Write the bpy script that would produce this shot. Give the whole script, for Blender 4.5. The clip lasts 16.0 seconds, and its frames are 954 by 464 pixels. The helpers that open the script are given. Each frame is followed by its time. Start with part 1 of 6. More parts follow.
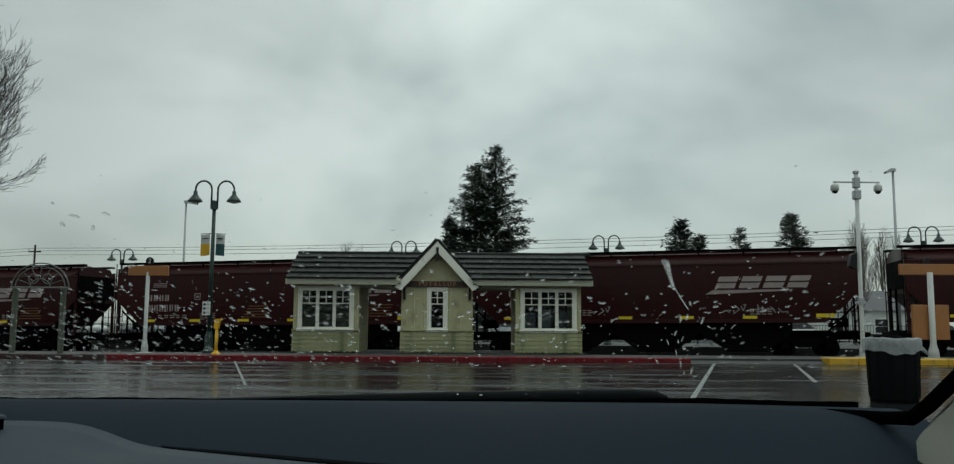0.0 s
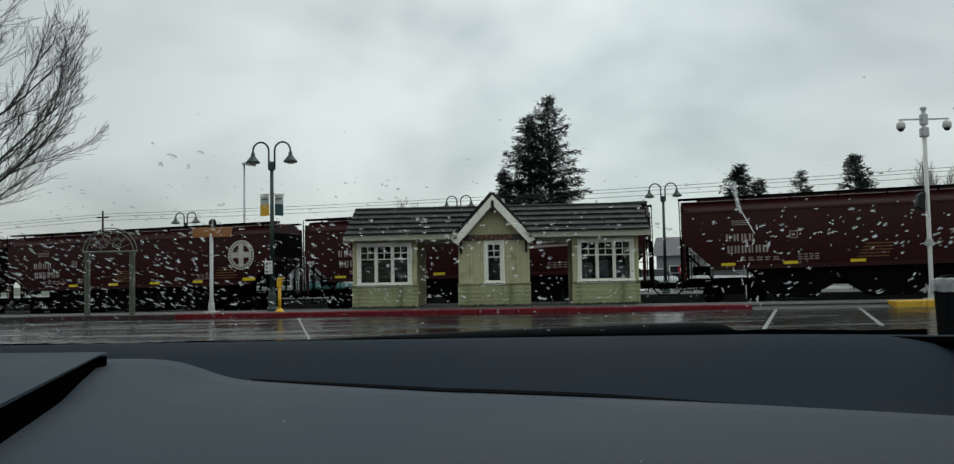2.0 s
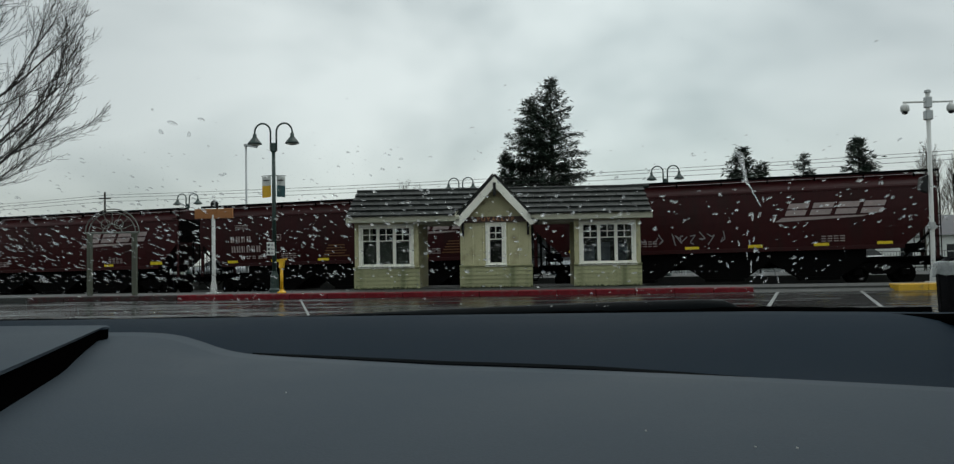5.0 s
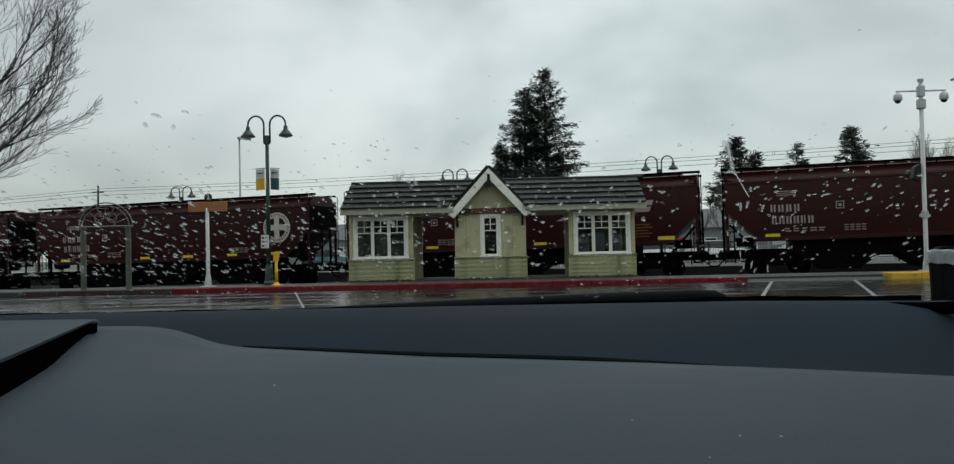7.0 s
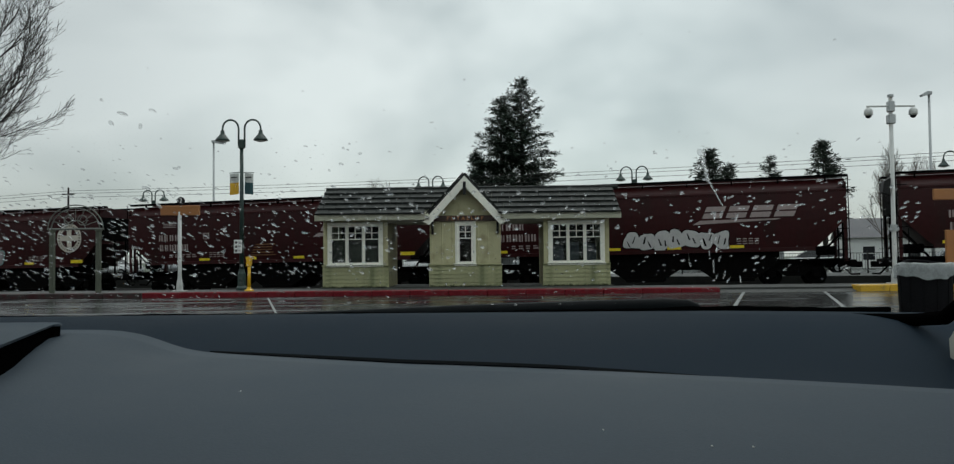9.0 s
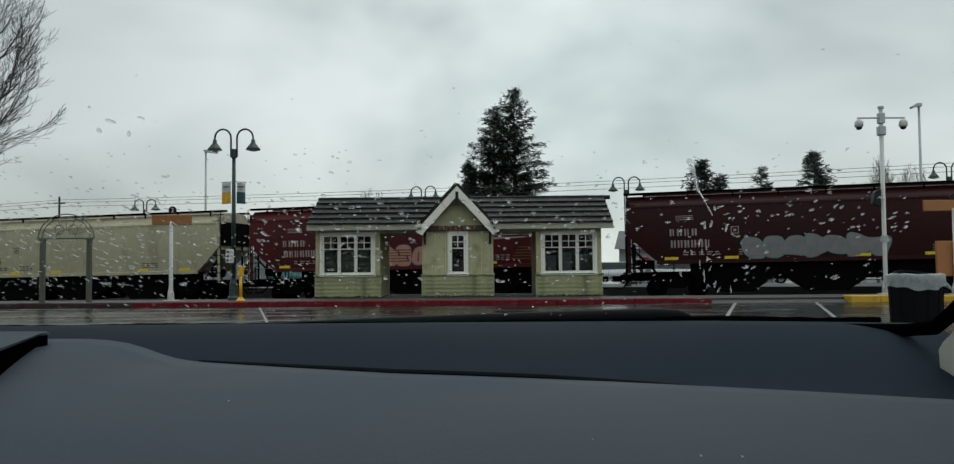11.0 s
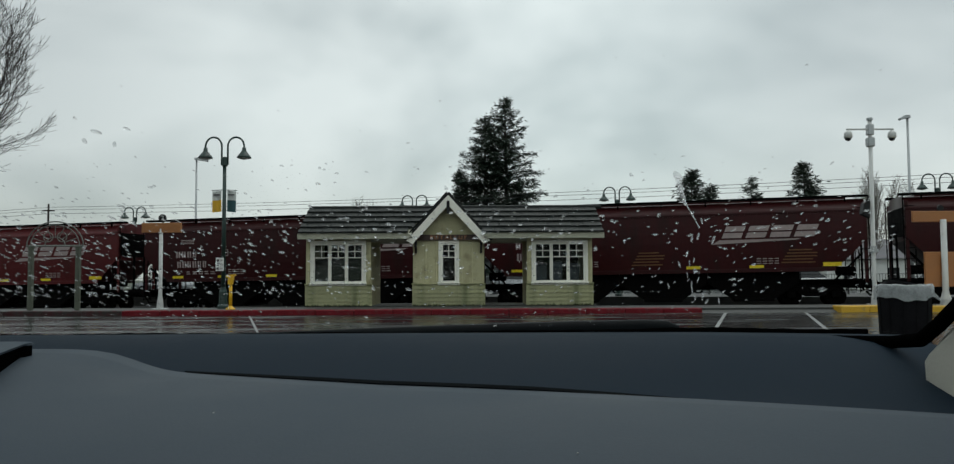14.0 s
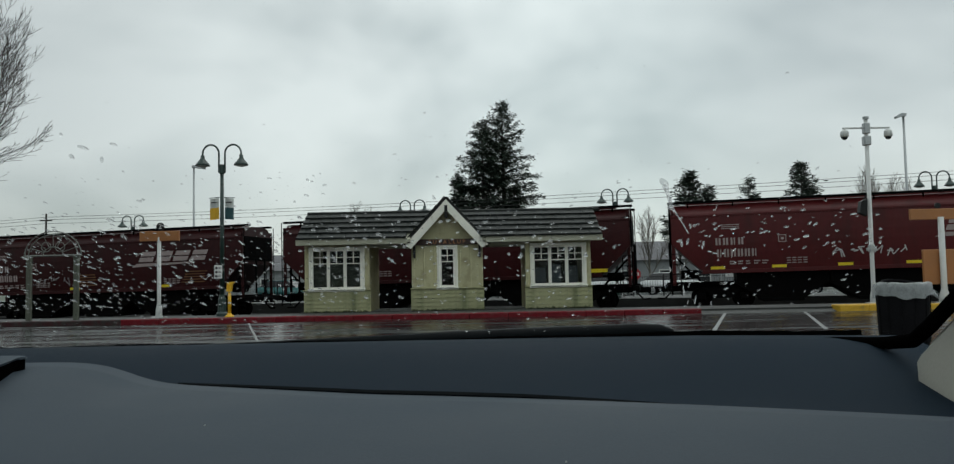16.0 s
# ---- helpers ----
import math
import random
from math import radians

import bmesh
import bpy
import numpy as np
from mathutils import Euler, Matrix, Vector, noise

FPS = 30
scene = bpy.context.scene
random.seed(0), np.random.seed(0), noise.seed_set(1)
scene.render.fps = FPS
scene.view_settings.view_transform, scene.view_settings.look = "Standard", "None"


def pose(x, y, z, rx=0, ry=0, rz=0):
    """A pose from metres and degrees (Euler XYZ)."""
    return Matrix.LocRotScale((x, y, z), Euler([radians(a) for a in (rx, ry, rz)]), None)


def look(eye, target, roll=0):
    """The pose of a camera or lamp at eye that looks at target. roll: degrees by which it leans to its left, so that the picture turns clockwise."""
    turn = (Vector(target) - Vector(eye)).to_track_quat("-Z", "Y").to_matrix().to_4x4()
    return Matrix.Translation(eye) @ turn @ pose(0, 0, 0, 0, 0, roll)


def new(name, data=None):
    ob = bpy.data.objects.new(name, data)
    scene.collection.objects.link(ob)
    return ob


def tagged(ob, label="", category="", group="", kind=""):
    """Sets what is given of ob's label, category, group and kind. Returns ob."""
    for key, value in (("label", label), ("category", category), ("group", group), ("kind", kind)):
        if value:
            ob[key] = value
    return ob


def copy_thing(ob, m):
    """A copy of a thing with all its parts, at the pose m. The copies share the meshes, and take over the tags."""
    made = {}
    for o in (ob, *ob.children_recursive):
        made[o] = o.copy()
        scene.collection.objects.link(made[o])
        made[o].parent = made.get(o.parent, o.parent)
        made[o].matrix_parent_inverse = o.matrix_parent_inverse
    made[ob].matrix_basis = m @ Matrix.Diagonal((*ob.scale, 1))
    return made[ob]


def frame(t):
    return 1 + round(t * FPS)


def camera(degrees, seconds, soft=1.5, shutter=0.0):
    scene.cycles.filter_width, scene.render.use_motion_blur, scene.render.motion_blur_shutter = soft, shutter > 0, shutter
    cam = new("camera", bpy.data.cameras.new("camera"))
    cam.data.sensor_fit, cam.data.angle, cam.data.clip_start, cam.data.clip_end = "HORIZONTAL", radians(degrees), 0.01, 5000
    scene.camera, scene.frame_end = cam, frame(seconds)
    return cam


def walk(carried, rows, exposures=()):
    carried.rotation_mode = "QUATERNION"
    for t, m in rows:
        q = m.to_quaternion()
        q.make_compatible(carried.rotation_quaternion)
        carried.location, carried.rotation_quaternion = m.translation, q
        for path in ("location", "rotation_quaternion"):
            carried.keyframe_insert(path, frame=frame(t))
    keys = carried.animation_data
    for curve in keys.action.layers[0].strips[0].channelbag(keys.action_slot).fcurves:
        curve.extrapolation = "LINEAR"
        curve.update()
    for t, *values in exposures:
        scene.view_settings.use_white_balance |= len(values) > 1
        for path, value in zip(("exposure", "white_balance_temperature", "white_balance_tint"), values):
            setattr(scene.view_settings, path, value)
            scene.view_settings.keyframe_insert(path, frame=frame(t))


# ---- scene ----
cam = camera(58.7, 16.0, soft=1.3)

PATH = [
    (0, (0.015, -0.041, 1.101), (0.045, 1.947, 1.319), 0.4),
    (0.2, (0.014, -0.04, 1.078), (0.043, 1.952, 1.254), 2.5),
    (0.5, (-0.003, -0.037, 1.078), (0.067, 1.958, 1.204), 1.7),
    (0.7, (0.002, -0.042, 1.074), (0.041, 1.954, 1.186), 1.4),
    (1, (-0.001, -0.051, 1.081), (-0.01, 1.946, 1.191), -0.2),
    (1.5, (0.003, -0.054, 1.085), (-0.072, 1.941, 1.201), -0.9),
    (2, (0.005, -0.06, 1.085), (-0.095, 1.935, 1.194), -1.1),
    (2.5, (0.007, -0.059, 1.085), (-0.101, 1.936, 1.181), -1.7),
    (3, (-0.001, -0.055, 1.08), (-0.109, 1.941, 1.16), -1.0),
    (3.5, (0.002, -0.056, 1.08), (-0.099, 1.94, 1.158), -1.0),
    (4, (0.001, -0.056, 1.079), (-0.111, 1.939, 1.157), -0.9),
    (6.5, (0.008, -0.052, 1.078), (-0.081, 1.945, 1.125), -1.1),
    (7, (0.008, -0.054, 1.078), (-0.085, 1.944, 1.125), -1.3),
    (7.5, (0.007, -0.051, 1.077), (-0.076, 1.947, 1.117), -1.0),
    (8, (0.008, -0.051, 1.077), (-0.059, 1.947, 1.127), -1.0),
    (8.5, (0.01, -0.049, 1.078), (-0.041, 1.95, 1.134), -0.9),
    (9, (0.009, -0.048, 1.077), (-0.025, 1.95, 1.141), -0.6),
    (9.5, (0.01, -0.047, 1.077), (-0.016, 1.951, 1.148), -0.6),
    (12, (0.011, -0.047, 1.076), (0.002, 1.951, 1.168), -0.3),
    (12.5, (0.012, -0.045, 1.077), (0.007, 1.953, 1.165), -0.2),
    (13, (0.013, -0.046, 1.078), (0.016, 1.951, 1.176), -0.3),
    (13.5, (0.014, -0.046, 1.078), (0.02, 1.951, 1.182), -0.4),
    (14, (0.013, -0.047, 1.078), (0.018, 1.95, 1.187), -0.3),
    (14.5, (0.013, -0.047, 1.078), (0.012, 1.95, 1.188), -0.4),
    (15, (0.017, -0.046, 1.079), (0.022, 1.951, 1.188), -0.8),
    (15.5, (0.02, -0.047, 1.081), (0.028, 1.95, 1.19), -1.2),
    (16, (0.019, -0.049, 1.081), (0.028, 1.947, 1.199), -1.1),
]

# ---------------------------------------------------------------- world and light
EXPOSURES = ((0.0, -0.25, 6500, 4), (0.4, -0.16, 6500, 6), (1.2, 0.0, 6500, 10), (16.0, 0.0, 6500, 10))
walk(cam, [(t, look(eye, target, roll)) for t, eye, target, roll in PATH], EXPOSURES)


def make_world():
    w = bpy.data.worlds.new("overcast_sky")
    scene.world = w
    w.use_nodes = True
    nt = w.node_tree
    N, K = nt.nodes, nt.links
    N.clear()
    out = N.new("ShaderNodeOutputWorld")
    tc = N.new("ShaderNodeTexCoord")
    sky = N.new("ShaderNodeTexSky")
    sky.sky_type, sky.sun_disc = "NISHITA", False
    sky.sun_elevation, sky.sun_rotation = radians(72), radians(40)
    bg1 = N.new("ShaderNodeBackground")
    bg1.inputs[1].default_value = 0.02
    K.new(sky.outputs[0], bg1.inputs[0])
    mp = N.new("ShaderNodeMapping")
    mp.inputs["Scale"].default_value = (1.0, 1.0, 1.7)
    mp.inputs["Location"].default_value = (0.35, 0.1, 0.4)
    K.new(tc.outputs["Generated"], mp.inputs[0])
    n1 = N.new("ShaderNodeTexNoise")
    n1.inputs["Scale"].default_value, n1.inputs["Detail"].default_value = 2.3, 4
    n1.inputs["Roughness"].default_value, n1.inputs["Distortion"].default_value = 0.5, 0.3
    K.new(mp.outputs[0], n1.inputs["Vector"])
    ramp = N.new("ShaderNodeValToRGB")
    e = ramp.color_ramp.elements
    e[0].position, e[0].color = 0.35, (0.447, 0.50, 0.480, 1)
    e[1].position, e[1].color = 0.62, (0.855, 0.905, 0.866, 1)
    K.new(n1.outputs[0], ramp.inputs[0])
    sep = N.new("ShaderNodeSeparateXYZ")
    K.new(tc.outputs["Generated"], sep.inputs[0])
    up = N.new("ShaderNodeMapRange")
    up.inputs["From Min"].default_value, up.inputs["From Max"].default_value = 0.3, 1.0
    up.inputs["To Min"].default_value, up.inputs["To Max"].default_value = 0.9, 1.5
    K.new(sep.outputs["Z"], up.inputs[0])
    side = N.new("ShaderNodeMapRange")
    side.inputs["From Min"].default_value, side.inputs["From Max"].default_value = -1.0, 1.0
    K.new(sep.outputs["X"], side.inputs[0])
    across = N.new("ShaderNodeValToRGB")
    across.color_ramp.interpolation = "EASE"
    g = across.color_ramp.elements
    for k, (at, v) in enumerate(((0.24, 0.69), (0.40, 0.91), (0.57, 1.16), (0.72, 0.81))):
        stop = g[k] if k < 2 else g.new(at)
        stop.position, stop.color = at, (v, v, v, 1)
    K.new(side.outputs[0], across.inputs[0])
    both = N.new("ShaderNodeMath")
    both.operation = "MULTIPLY"
    K.new(up.outputs[0], both.inputs[0])
    K.new(across.outputs[0], both.inputs[1])
    bg2 = N.new("ShaderNodeBackground")
    K.new(ramp.outputs[0], bg2.inputs[0])
    K.new(both.outputs[0], bg2.inputs[1])
    add = N.new("ShaderNodeAddShader")
    K.new(bg1.outputs[0], add.inputs[0])
    K.new(bg2.outputs[0], add.inputs[1])
    K.new(add.outputs[0], out.inputs[0])
    lamp = bpy.data.lights.new("sun", "SUN")
    lamp.energy, lamp.angle, lamp.color = 0.5, radians(40), (1.0, 0.98, 0.95)
    ob = new("sun", lamp)
    ob.matrix_world = look((8, 30, 34), (0, 20, 0))


make_world()


# ---------------------------------------------------------------- materials
def mat(name, col, rough=0.6, var=0.18, scale=1.5, fine=25.0, bump=0.15, metal=0.0, rvar=0.12, stretch=(1, 1, 1), each=0.0,
        dirt=None, dirt_at=0.62, spec=0.5):
    """A painted, worn or raw surface: two scales of noise in colour, roughness and relief, and an optional stain colour."""
    m = bpy.data.materials.new(name)
    m.use_nodes = True
    nt = m.node_tree
    N, K = nt.nodes, nt.links
    p = N["Principled BSDF"]
    tc = N.new("ShaderNodeTexCoord")
    mp = N.new("ShaderNodeMapping")
    mp.inputs["Scale"].default_value = stretch
    K.new(tc.outputs["Object"], mp.inputs[0])
    big = N.new("ShaderNodeTexNoise")
    big.inputs["Scale"].default_value, big.inputs["Detail"].default_value = scale, 5
    small = N.new("ShaderNodeTexNoise")
    small.inputs["Scale"].default_value, small.inputs["Detail"].default_value = fine, 4
    K.new(mp.outputs[0], big.inputs["Vector"])
    K.new(mp.outputs[0], small.inputs["Vector"])
    mean = N.new("ShaderNodeMath")
    mean.operation = "ADD"
    K.new(big.outputs[0], mean.inputs[0])
    K.new(small.outputs[0], mean.inputs[1])
    level = N.new("ShaderNodeMapRange")
    level.inputs["From Min"].default_value, level.inputs["From Max"].default_value = 0.6, 1.4
    level.inputs["To Min"].default_value, level.inputs["To Max"].default_value = 1 - var, 1 + var
    K.new(mean.outputs[0], level.inputs[0])
    value = level.outputs[0]
    if each:
        info = N.new("ShaderNodeObjectInfo")
        er = N.new("ShaderNodeMapRange")
        er.inputs["To Min"].default_value, er.inputs["To Max"].default_value = 1 - each, 1 + each
        K.new(info.outputs["Random"], er.inputs[0])
        mul = N.new("ShaderNodeMath")
        mul.operation = "MULTIPLY"
        K.new(value, mul.inputs[0])
        K.new(er.outputs[0], mul.inputs[1])
        value = mul.outputs[0]
    vm = N.new("ShaderNodeVectorMath")
    vm.operation = "SCALE"
    vm.inputs[0].default_value = col[:3]
    K.new(value, vm.inputs["Scale"])
    colour = vm.outputs[0]
    if dirt:
        st = N.new("ShaderNodeTexNoise")
        st.inputs["Scale"].default_value, st.inputs["Detail"].default_value = scale * 2.3, 6
        K.new(mp.outputs[0], st.inputs["Vector"])
        mr = N.new("ShaderNodeMapRange")
        mr.inputs["From Min"].default_value, mr.inputs["From Max"].default_value = dirt_at - 0.1, dirt_at + 0.12
        K.new(st.outputs[0], mr.inputs[0])
        mix = N.new("ShaderNodeMix")
        mix.data_type = "RGBA"
        mix.inputs["B"].default_value = (*dirt, 1)
        K.new(mr.outputs[0], mix.inputs["Factor"])
        K.new(colour, mix.inputs["A"])
        colour = mix.outputs["Result"]
    K.new(colour, p.inputs["Base Color"])
    rr = N.new("ShaderNodeMapRange")
    rr.inputs["From Min"].default_value, rr.inputs["From Max"].default_value = 0.3, 0.7
    rr.inputs["To Min"].default_value, rr.inputs["To Max"].default_value = max(0.02, rough - rvar), min(1, rough + rvar)
    K.new(big.outputs[0], rr.inputs[0])
    K.new(rr.outputs[0], p.inputs["Roughness"])
    p.inputs["Metallic"].default_value = metal
    p.inputs["Specular IOR Level"].default_value = spec
    if bump:
        b = N.new("ShaderNodeBump")
        b.inputs["Strength"].default_value, b.inputs["Distance"].default_value = bump, 0.01
        K.new(small.outputs[0], b.inputs["Height"])
        K.new(b.outputs[0], p.inputs["Normal"])
    return m


def glass(name, ior=1.33, rough=0.0, col=(1, 1, 1, 1)):
    m = bpy.data.materials.new(name)
    m.use_nodes = True
    p = m.node_tree.nodes["Principled BSDF"]
    p.inputs["Base Color"].default_value = col
    p.inputs["Transmission Weight"].default_value = 1
    p.inputs["IOR"].default_value = ior
    p.inputs["Roughness"].default_value = rough
    return m


def thin_pane(name, gloss=0.05, tint=(1, 1, 1, 1), rough=0.02):
    m = bpy.data.materials.new(name)
    m.use_nodes = True
    N, K = m.node_tree.nodes, m.node_tree.links
    N.clear()
    o, mx = N.new("ShaderNodeOutputMaterial"), N.new("ShaderNodeMixShader")
    t, g = N.new("ShaderNodeBsdfTransparent"), N.new("ShaderNodeBsdfGlossy")
    t.inputs[0].default_value = tint
    g.inputs["Roughness"].default_value = rough
    mx.inputs[0].default_value = gloss
    K.new(t.outputs[0], mx.inputs[1])
    K.new(g.outputs[0], mx.inputs[2])
    K.new(mx.outputs[0], o.inputs[0])
    return m


def water_drop(name):
    """Thin, blurred water: half of the light passes straight through."""
    m = glass(name, 1.33, 0.27)
    N, K = m.node_tree.nodes, m.node_tree.links
    mx, t = N.new("ShaderNodeMixShader"), N.new("ShaderNodeBsdfTransparent")
    mx.inputs[0].default_value = 0.31
    K.new(t.outputs[0], mx.inputs[1])
    K.new(N["Principled BSDF"].outputs[0], mx.inputs[2])
    K.new(mx.outputs[0], N["Material Output"].inputs[0])
    return m


def asphalt_mat():
    m = mat("wet_asphalt", (0.013, 0.0155, 0.0155), 0.3, 0.4, 0.5, 40, 0.3, spec=0.095)
    nt = m.node_tree
    N, K = nt.nodes, nt.links
    p = N["Principled BSDF"]
    tc = N.new("ShaderNodeTexCoord")
    mp = N.new("ShaderNodeMapping")
    mp.inputs["Scale"].default_value = (0.25, 1.1, 1)
    K.new(tc.outputs["Object"], mp.inputs[0])
    n = N.new("ShaderNodeTexNoise")
    n.inputs["Scale"].default_value, n.inputs["Detail"].default_value = 1.0, 5
    K.new(mp.outputs[0], n.inputs["Vector"])
    mr = N.new("ShaderNodeMapRange")
    mr.inputs["From Min"].default_value, mr.inputs["From Max"].default_value = 0.42, 0.6
    mr.inputs["To Min"].default_value, mr.inputs["To Max"].default_value = 0.07, 0.28
    K.new(n.outputs[0], mr.inputs[0])
    K.new(mr.outputs[0], p.inputs["Roughness"])
    return m


ASPHALT = asphalt_mat()
CONCRETE = mat("wet_concrete", (0.046, 0.048, 0.046), 0.55, 0.25, 0.8, 30, 0.3, dirt=(0.035, 0.036, 0.035), spec=0.2)
BALLAST = mat("track_ballast", (0.014, 0.0135, 0.013), 0.85, 0.5, 3, 20, 1.0, spec=0.05)
SOIL = mat("far_ground", (0.07, 0.085, 0.06), 0.9, 0.4, 0.05, 2, 0.4)
RED_PAINT = mat("red_kerb_paint", (0.155, 0.0075, 0.014), 0.55, 0.3, 2.0, 25, 0.2, spec=0.15, dirt=(0.12, 0.05, 0.05), dirt_at=0.63)
FADED_RED = mat("worn_red_kerb_paint", (0.06, 0.018, 0.02), 0.6, 0.3, 2.0, 25, 0.2, spec=0.15, dirt=(0.045, 0.04, 0.038), dirt_at=0.5)
YELLOW_KERB = mat("yellow_kerb_paint", (0.62, 0.36, 0.02), 0.4, 0.2, 2.0, 25, 0.2, dirt=(0.25, 0.18, 0.06), dirt_at=0.66)
LINE_PAINT = mat("worn_line_paint", (0.19, 0.20, 0.195), 0.45, 0.25, 3.0, 20, 0.2, dirt=(0.12, 0.12, 0.12), dirt_at=0.6)
GRASS = mat("grass_blades", (0.03, 0.055, 0.015), 0.6, 0.4, 3, 15, 0)
MOSS = mat("mossy_weeds", (0.035, 0.045, 0.016), 0.8, 0.4, 4, 20, 0.4)
WALL_PAINT = mat("sage_wall_paint", (0.47, 0.445, 0.265), 0.6, 0.14, 0.9, 22, 0.12, dirt=(0.27, 0.235, 0.13), dirt_at=0.64)
SIDING = mat("sage_siding_paint", (0.31, 0.31, 0.165), 0.6, 0.15, 1.2, 25, 0.15, each=0.10, dirt=(0.15, 0.165, 0.075), dirt_at=0.6)
TRIM_WHITE = mat("cream_trim_paint", (0.86, 0.85, 0.76), 0.5, 0.08, 1.5, 30, 0.08, dirt=(0.45, 0.44, 0.36), dirt_at=0.7)
FASCIA = mat("pale_fascia_paint", (0.40, 0.40, 0.31), 0.5, 0.1, 1.5, 30, 0.1)
TILE = mat("slate_grey_roof_tile", (0.019, 0.022, 0.0215), 0.5, 0.3, 2.5, 30, 0.35, each=0.22, dirt=(0.04, 0.048, 0.032), dirt_at=0.66, spec=0.1)
SIGN_WOOD = mat("brown_sign_wood", (0.034, 0.011, 0.006), 0.5, 0.3, 3, 30, 0.2, stretch=(0.3, 1, 3))
SIGN_GOLD = mat("gold_letter_paint", (0.40, 0.17, 0.06), 0.5, 0.2, 5, 30, 0)
DARK_WOOD = mat("dark_bracket_wood", (0.02, 0.02, 0.02), 0.5, 0.2, spec=0.2)
# Near-black wall: the dimness of the shelter rooms is put into this colour.
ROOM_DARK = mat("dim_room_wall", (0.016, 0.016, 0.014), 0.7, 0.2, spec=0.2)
CURTAIN = mat("grey_window_blind", (0.045, 0.046, 0.038), 0.7, 0.15, 2, 20, 0.2, stretch=(6, 1, 1))
POSTER = mat("blue_paper_notice", (0.06, 0.07, 0.10), 0.5, 0.2, 4)
WINDOW_GLASS = thin_pane("window_pane_glass", 0.008, (0.75, 0.8, 0.78, 1))
GREEN_METAL = mat("dark_green_lamp_paint", (0.012, 0.035, 0.03), 0.35, 0.2, 4, 40, 0.05)
SHADE_IN = mat("pale_lamp_lens", (0.6, 0.62, 0.6), 0.3, 0.1)
GALV = mat("galvanised_steel", (0.42, 0.44, 0.45), 0.42, 0.15, 3, 30, 0.1, metal=0.5)
WHITE_POLE = mat("white_pole_paint", (0.58, 0.59, 0.58), 0.4, 0.08, 3, 30, 0.05, dirt=(0.45, 0.44, 0.4), dirt_at=0.72)
BLACK_PLASTIC = mat("black_plastic", (0.014, 0.015, 0.016), 0.4, 0.25, 3, 30, 0.15, spec=0.2)
YELLOW_POST = mat("yellow_post_paint", (0.75, 0.42, 0.01), 0.4, 0.12, 4, 30, 0.1)
ORANGE = mat("orange_sign_panel", (0.36, 0.15, 0.05), 0.5, 0.1, 2, 20, 0.05)
SIGN_WHITE = mat("white_sign_panel", (0.72, 0.73, 0.72), 0.5, 0.08)
BAR_DARK = mat("dark_print", (0.05, 0.05, 0.055), 0.6, 0.1)
BAN_YELLOW = mat("yellow_banner_cloth", (0.72, 0.42, 0.03), 0.7, 0.1, 4, 40, 0.2)
BAN_GREEN = mat("dark_teal_banner_cloth", (0.03, 0.09, 0.10), 0.7, 0.1, 4, 40, 0.2)
BAN_WHITE = mat("white_banner_cloth", (0.62, 0.64, 0.62), 0.7, 0.1, 4, 40, 0.2)
ARCH_PAINT = mat("grey_green_post_paint", (0.085, 0.095, 0.07), 0.55, 0.2, 2, 25, 0.2)
ARCH_METAL = mat("pale_arch_metal", (0.14, 0.15, 0.135), 0.5, 0.2, 3, 25, 0.1)
BIN_BODY = mat("black_bin_plastic", (0.008, 0.008, 0.009), 0.6, 0.25, 4, 30, 0.3, spec=0.02)
LINER = mat("white_plastic_liner", (0.50, 0.53, 0.54), 0.3, 0.25, 7, 40, 0.4)
LINER.node_tree.nodes["Principled BSDF"].inputs["Alpha"].default_value = 0.48
BARK = mat("wet_bark", (0.028, 0.024, 0.02), 0.7, 0.35, 6, 40, 0.6)
PALE_BARK = mat("pale_twig_bark", (0.10, 0.09, 0.075), 0.8, 0.3, 5, 40, 0.3)
NEEDLES = mat("dark_conifer_needles", (0.018, 0.034, 0.022), 0.65, 0.5, 0.6, 6, 0)
NEEDLES_FAR = mat("far_conifer_needles", (0.03, 0.048, 0.036), 0.7, 0.45, 0.5, 5, 0)
WIRE = mat("black_cable", (0.03, 0.03, 0.03), 0.5, 0.1)
HOPPER_RED = mat("mineral_brown_car_paint", (0.0305, 0.0048, 0.0054), 0.42, 0.22, 0.55, 9, 0.08, each=0.14, stretch=(1, 1, 0.35), dirt=(0.022, 0.0075, 0.007), dirt_at=0.6, spec=0.15)
HOPPER_BRIGHT = mat("fresh_red_car_paint", (0.072, 0.0085, 0.0095), 0.42, 0.2, 0.55, 9, 0.08, stretch=(1, 1, 0.35), dirt=(0.045, 0.009, 0.009), dirt_at=0.62, spec=0.2)
HOPPER_TAN = mat("dusty_grey_tan_car_paint", (0.43, 0.395, 0.27), 0.5, 0.16, 0.6, 9, 0.08, stretch=(1, 1, 0.3), dirt=(0.29, 0.265, 0.18), dirt_at=0.62, spec=0.2)
# Grimy steel, taken down to near black with the cars' underside shade in its colour.
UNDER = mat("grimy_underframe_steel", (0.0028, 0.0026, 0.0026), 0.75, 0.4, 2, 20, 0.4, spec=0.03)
STEEL_RAIL = mat("worn_rail_steel", (0.62, 0.62, 0.60), 0.28, 0.15, 3, 30, 0.1, metal=0.9)
MARK_WHITE = mat("faded_white_stencil", (0.30, 0.24, 0.235), 0.5, 0.2, 2, 14, 0)
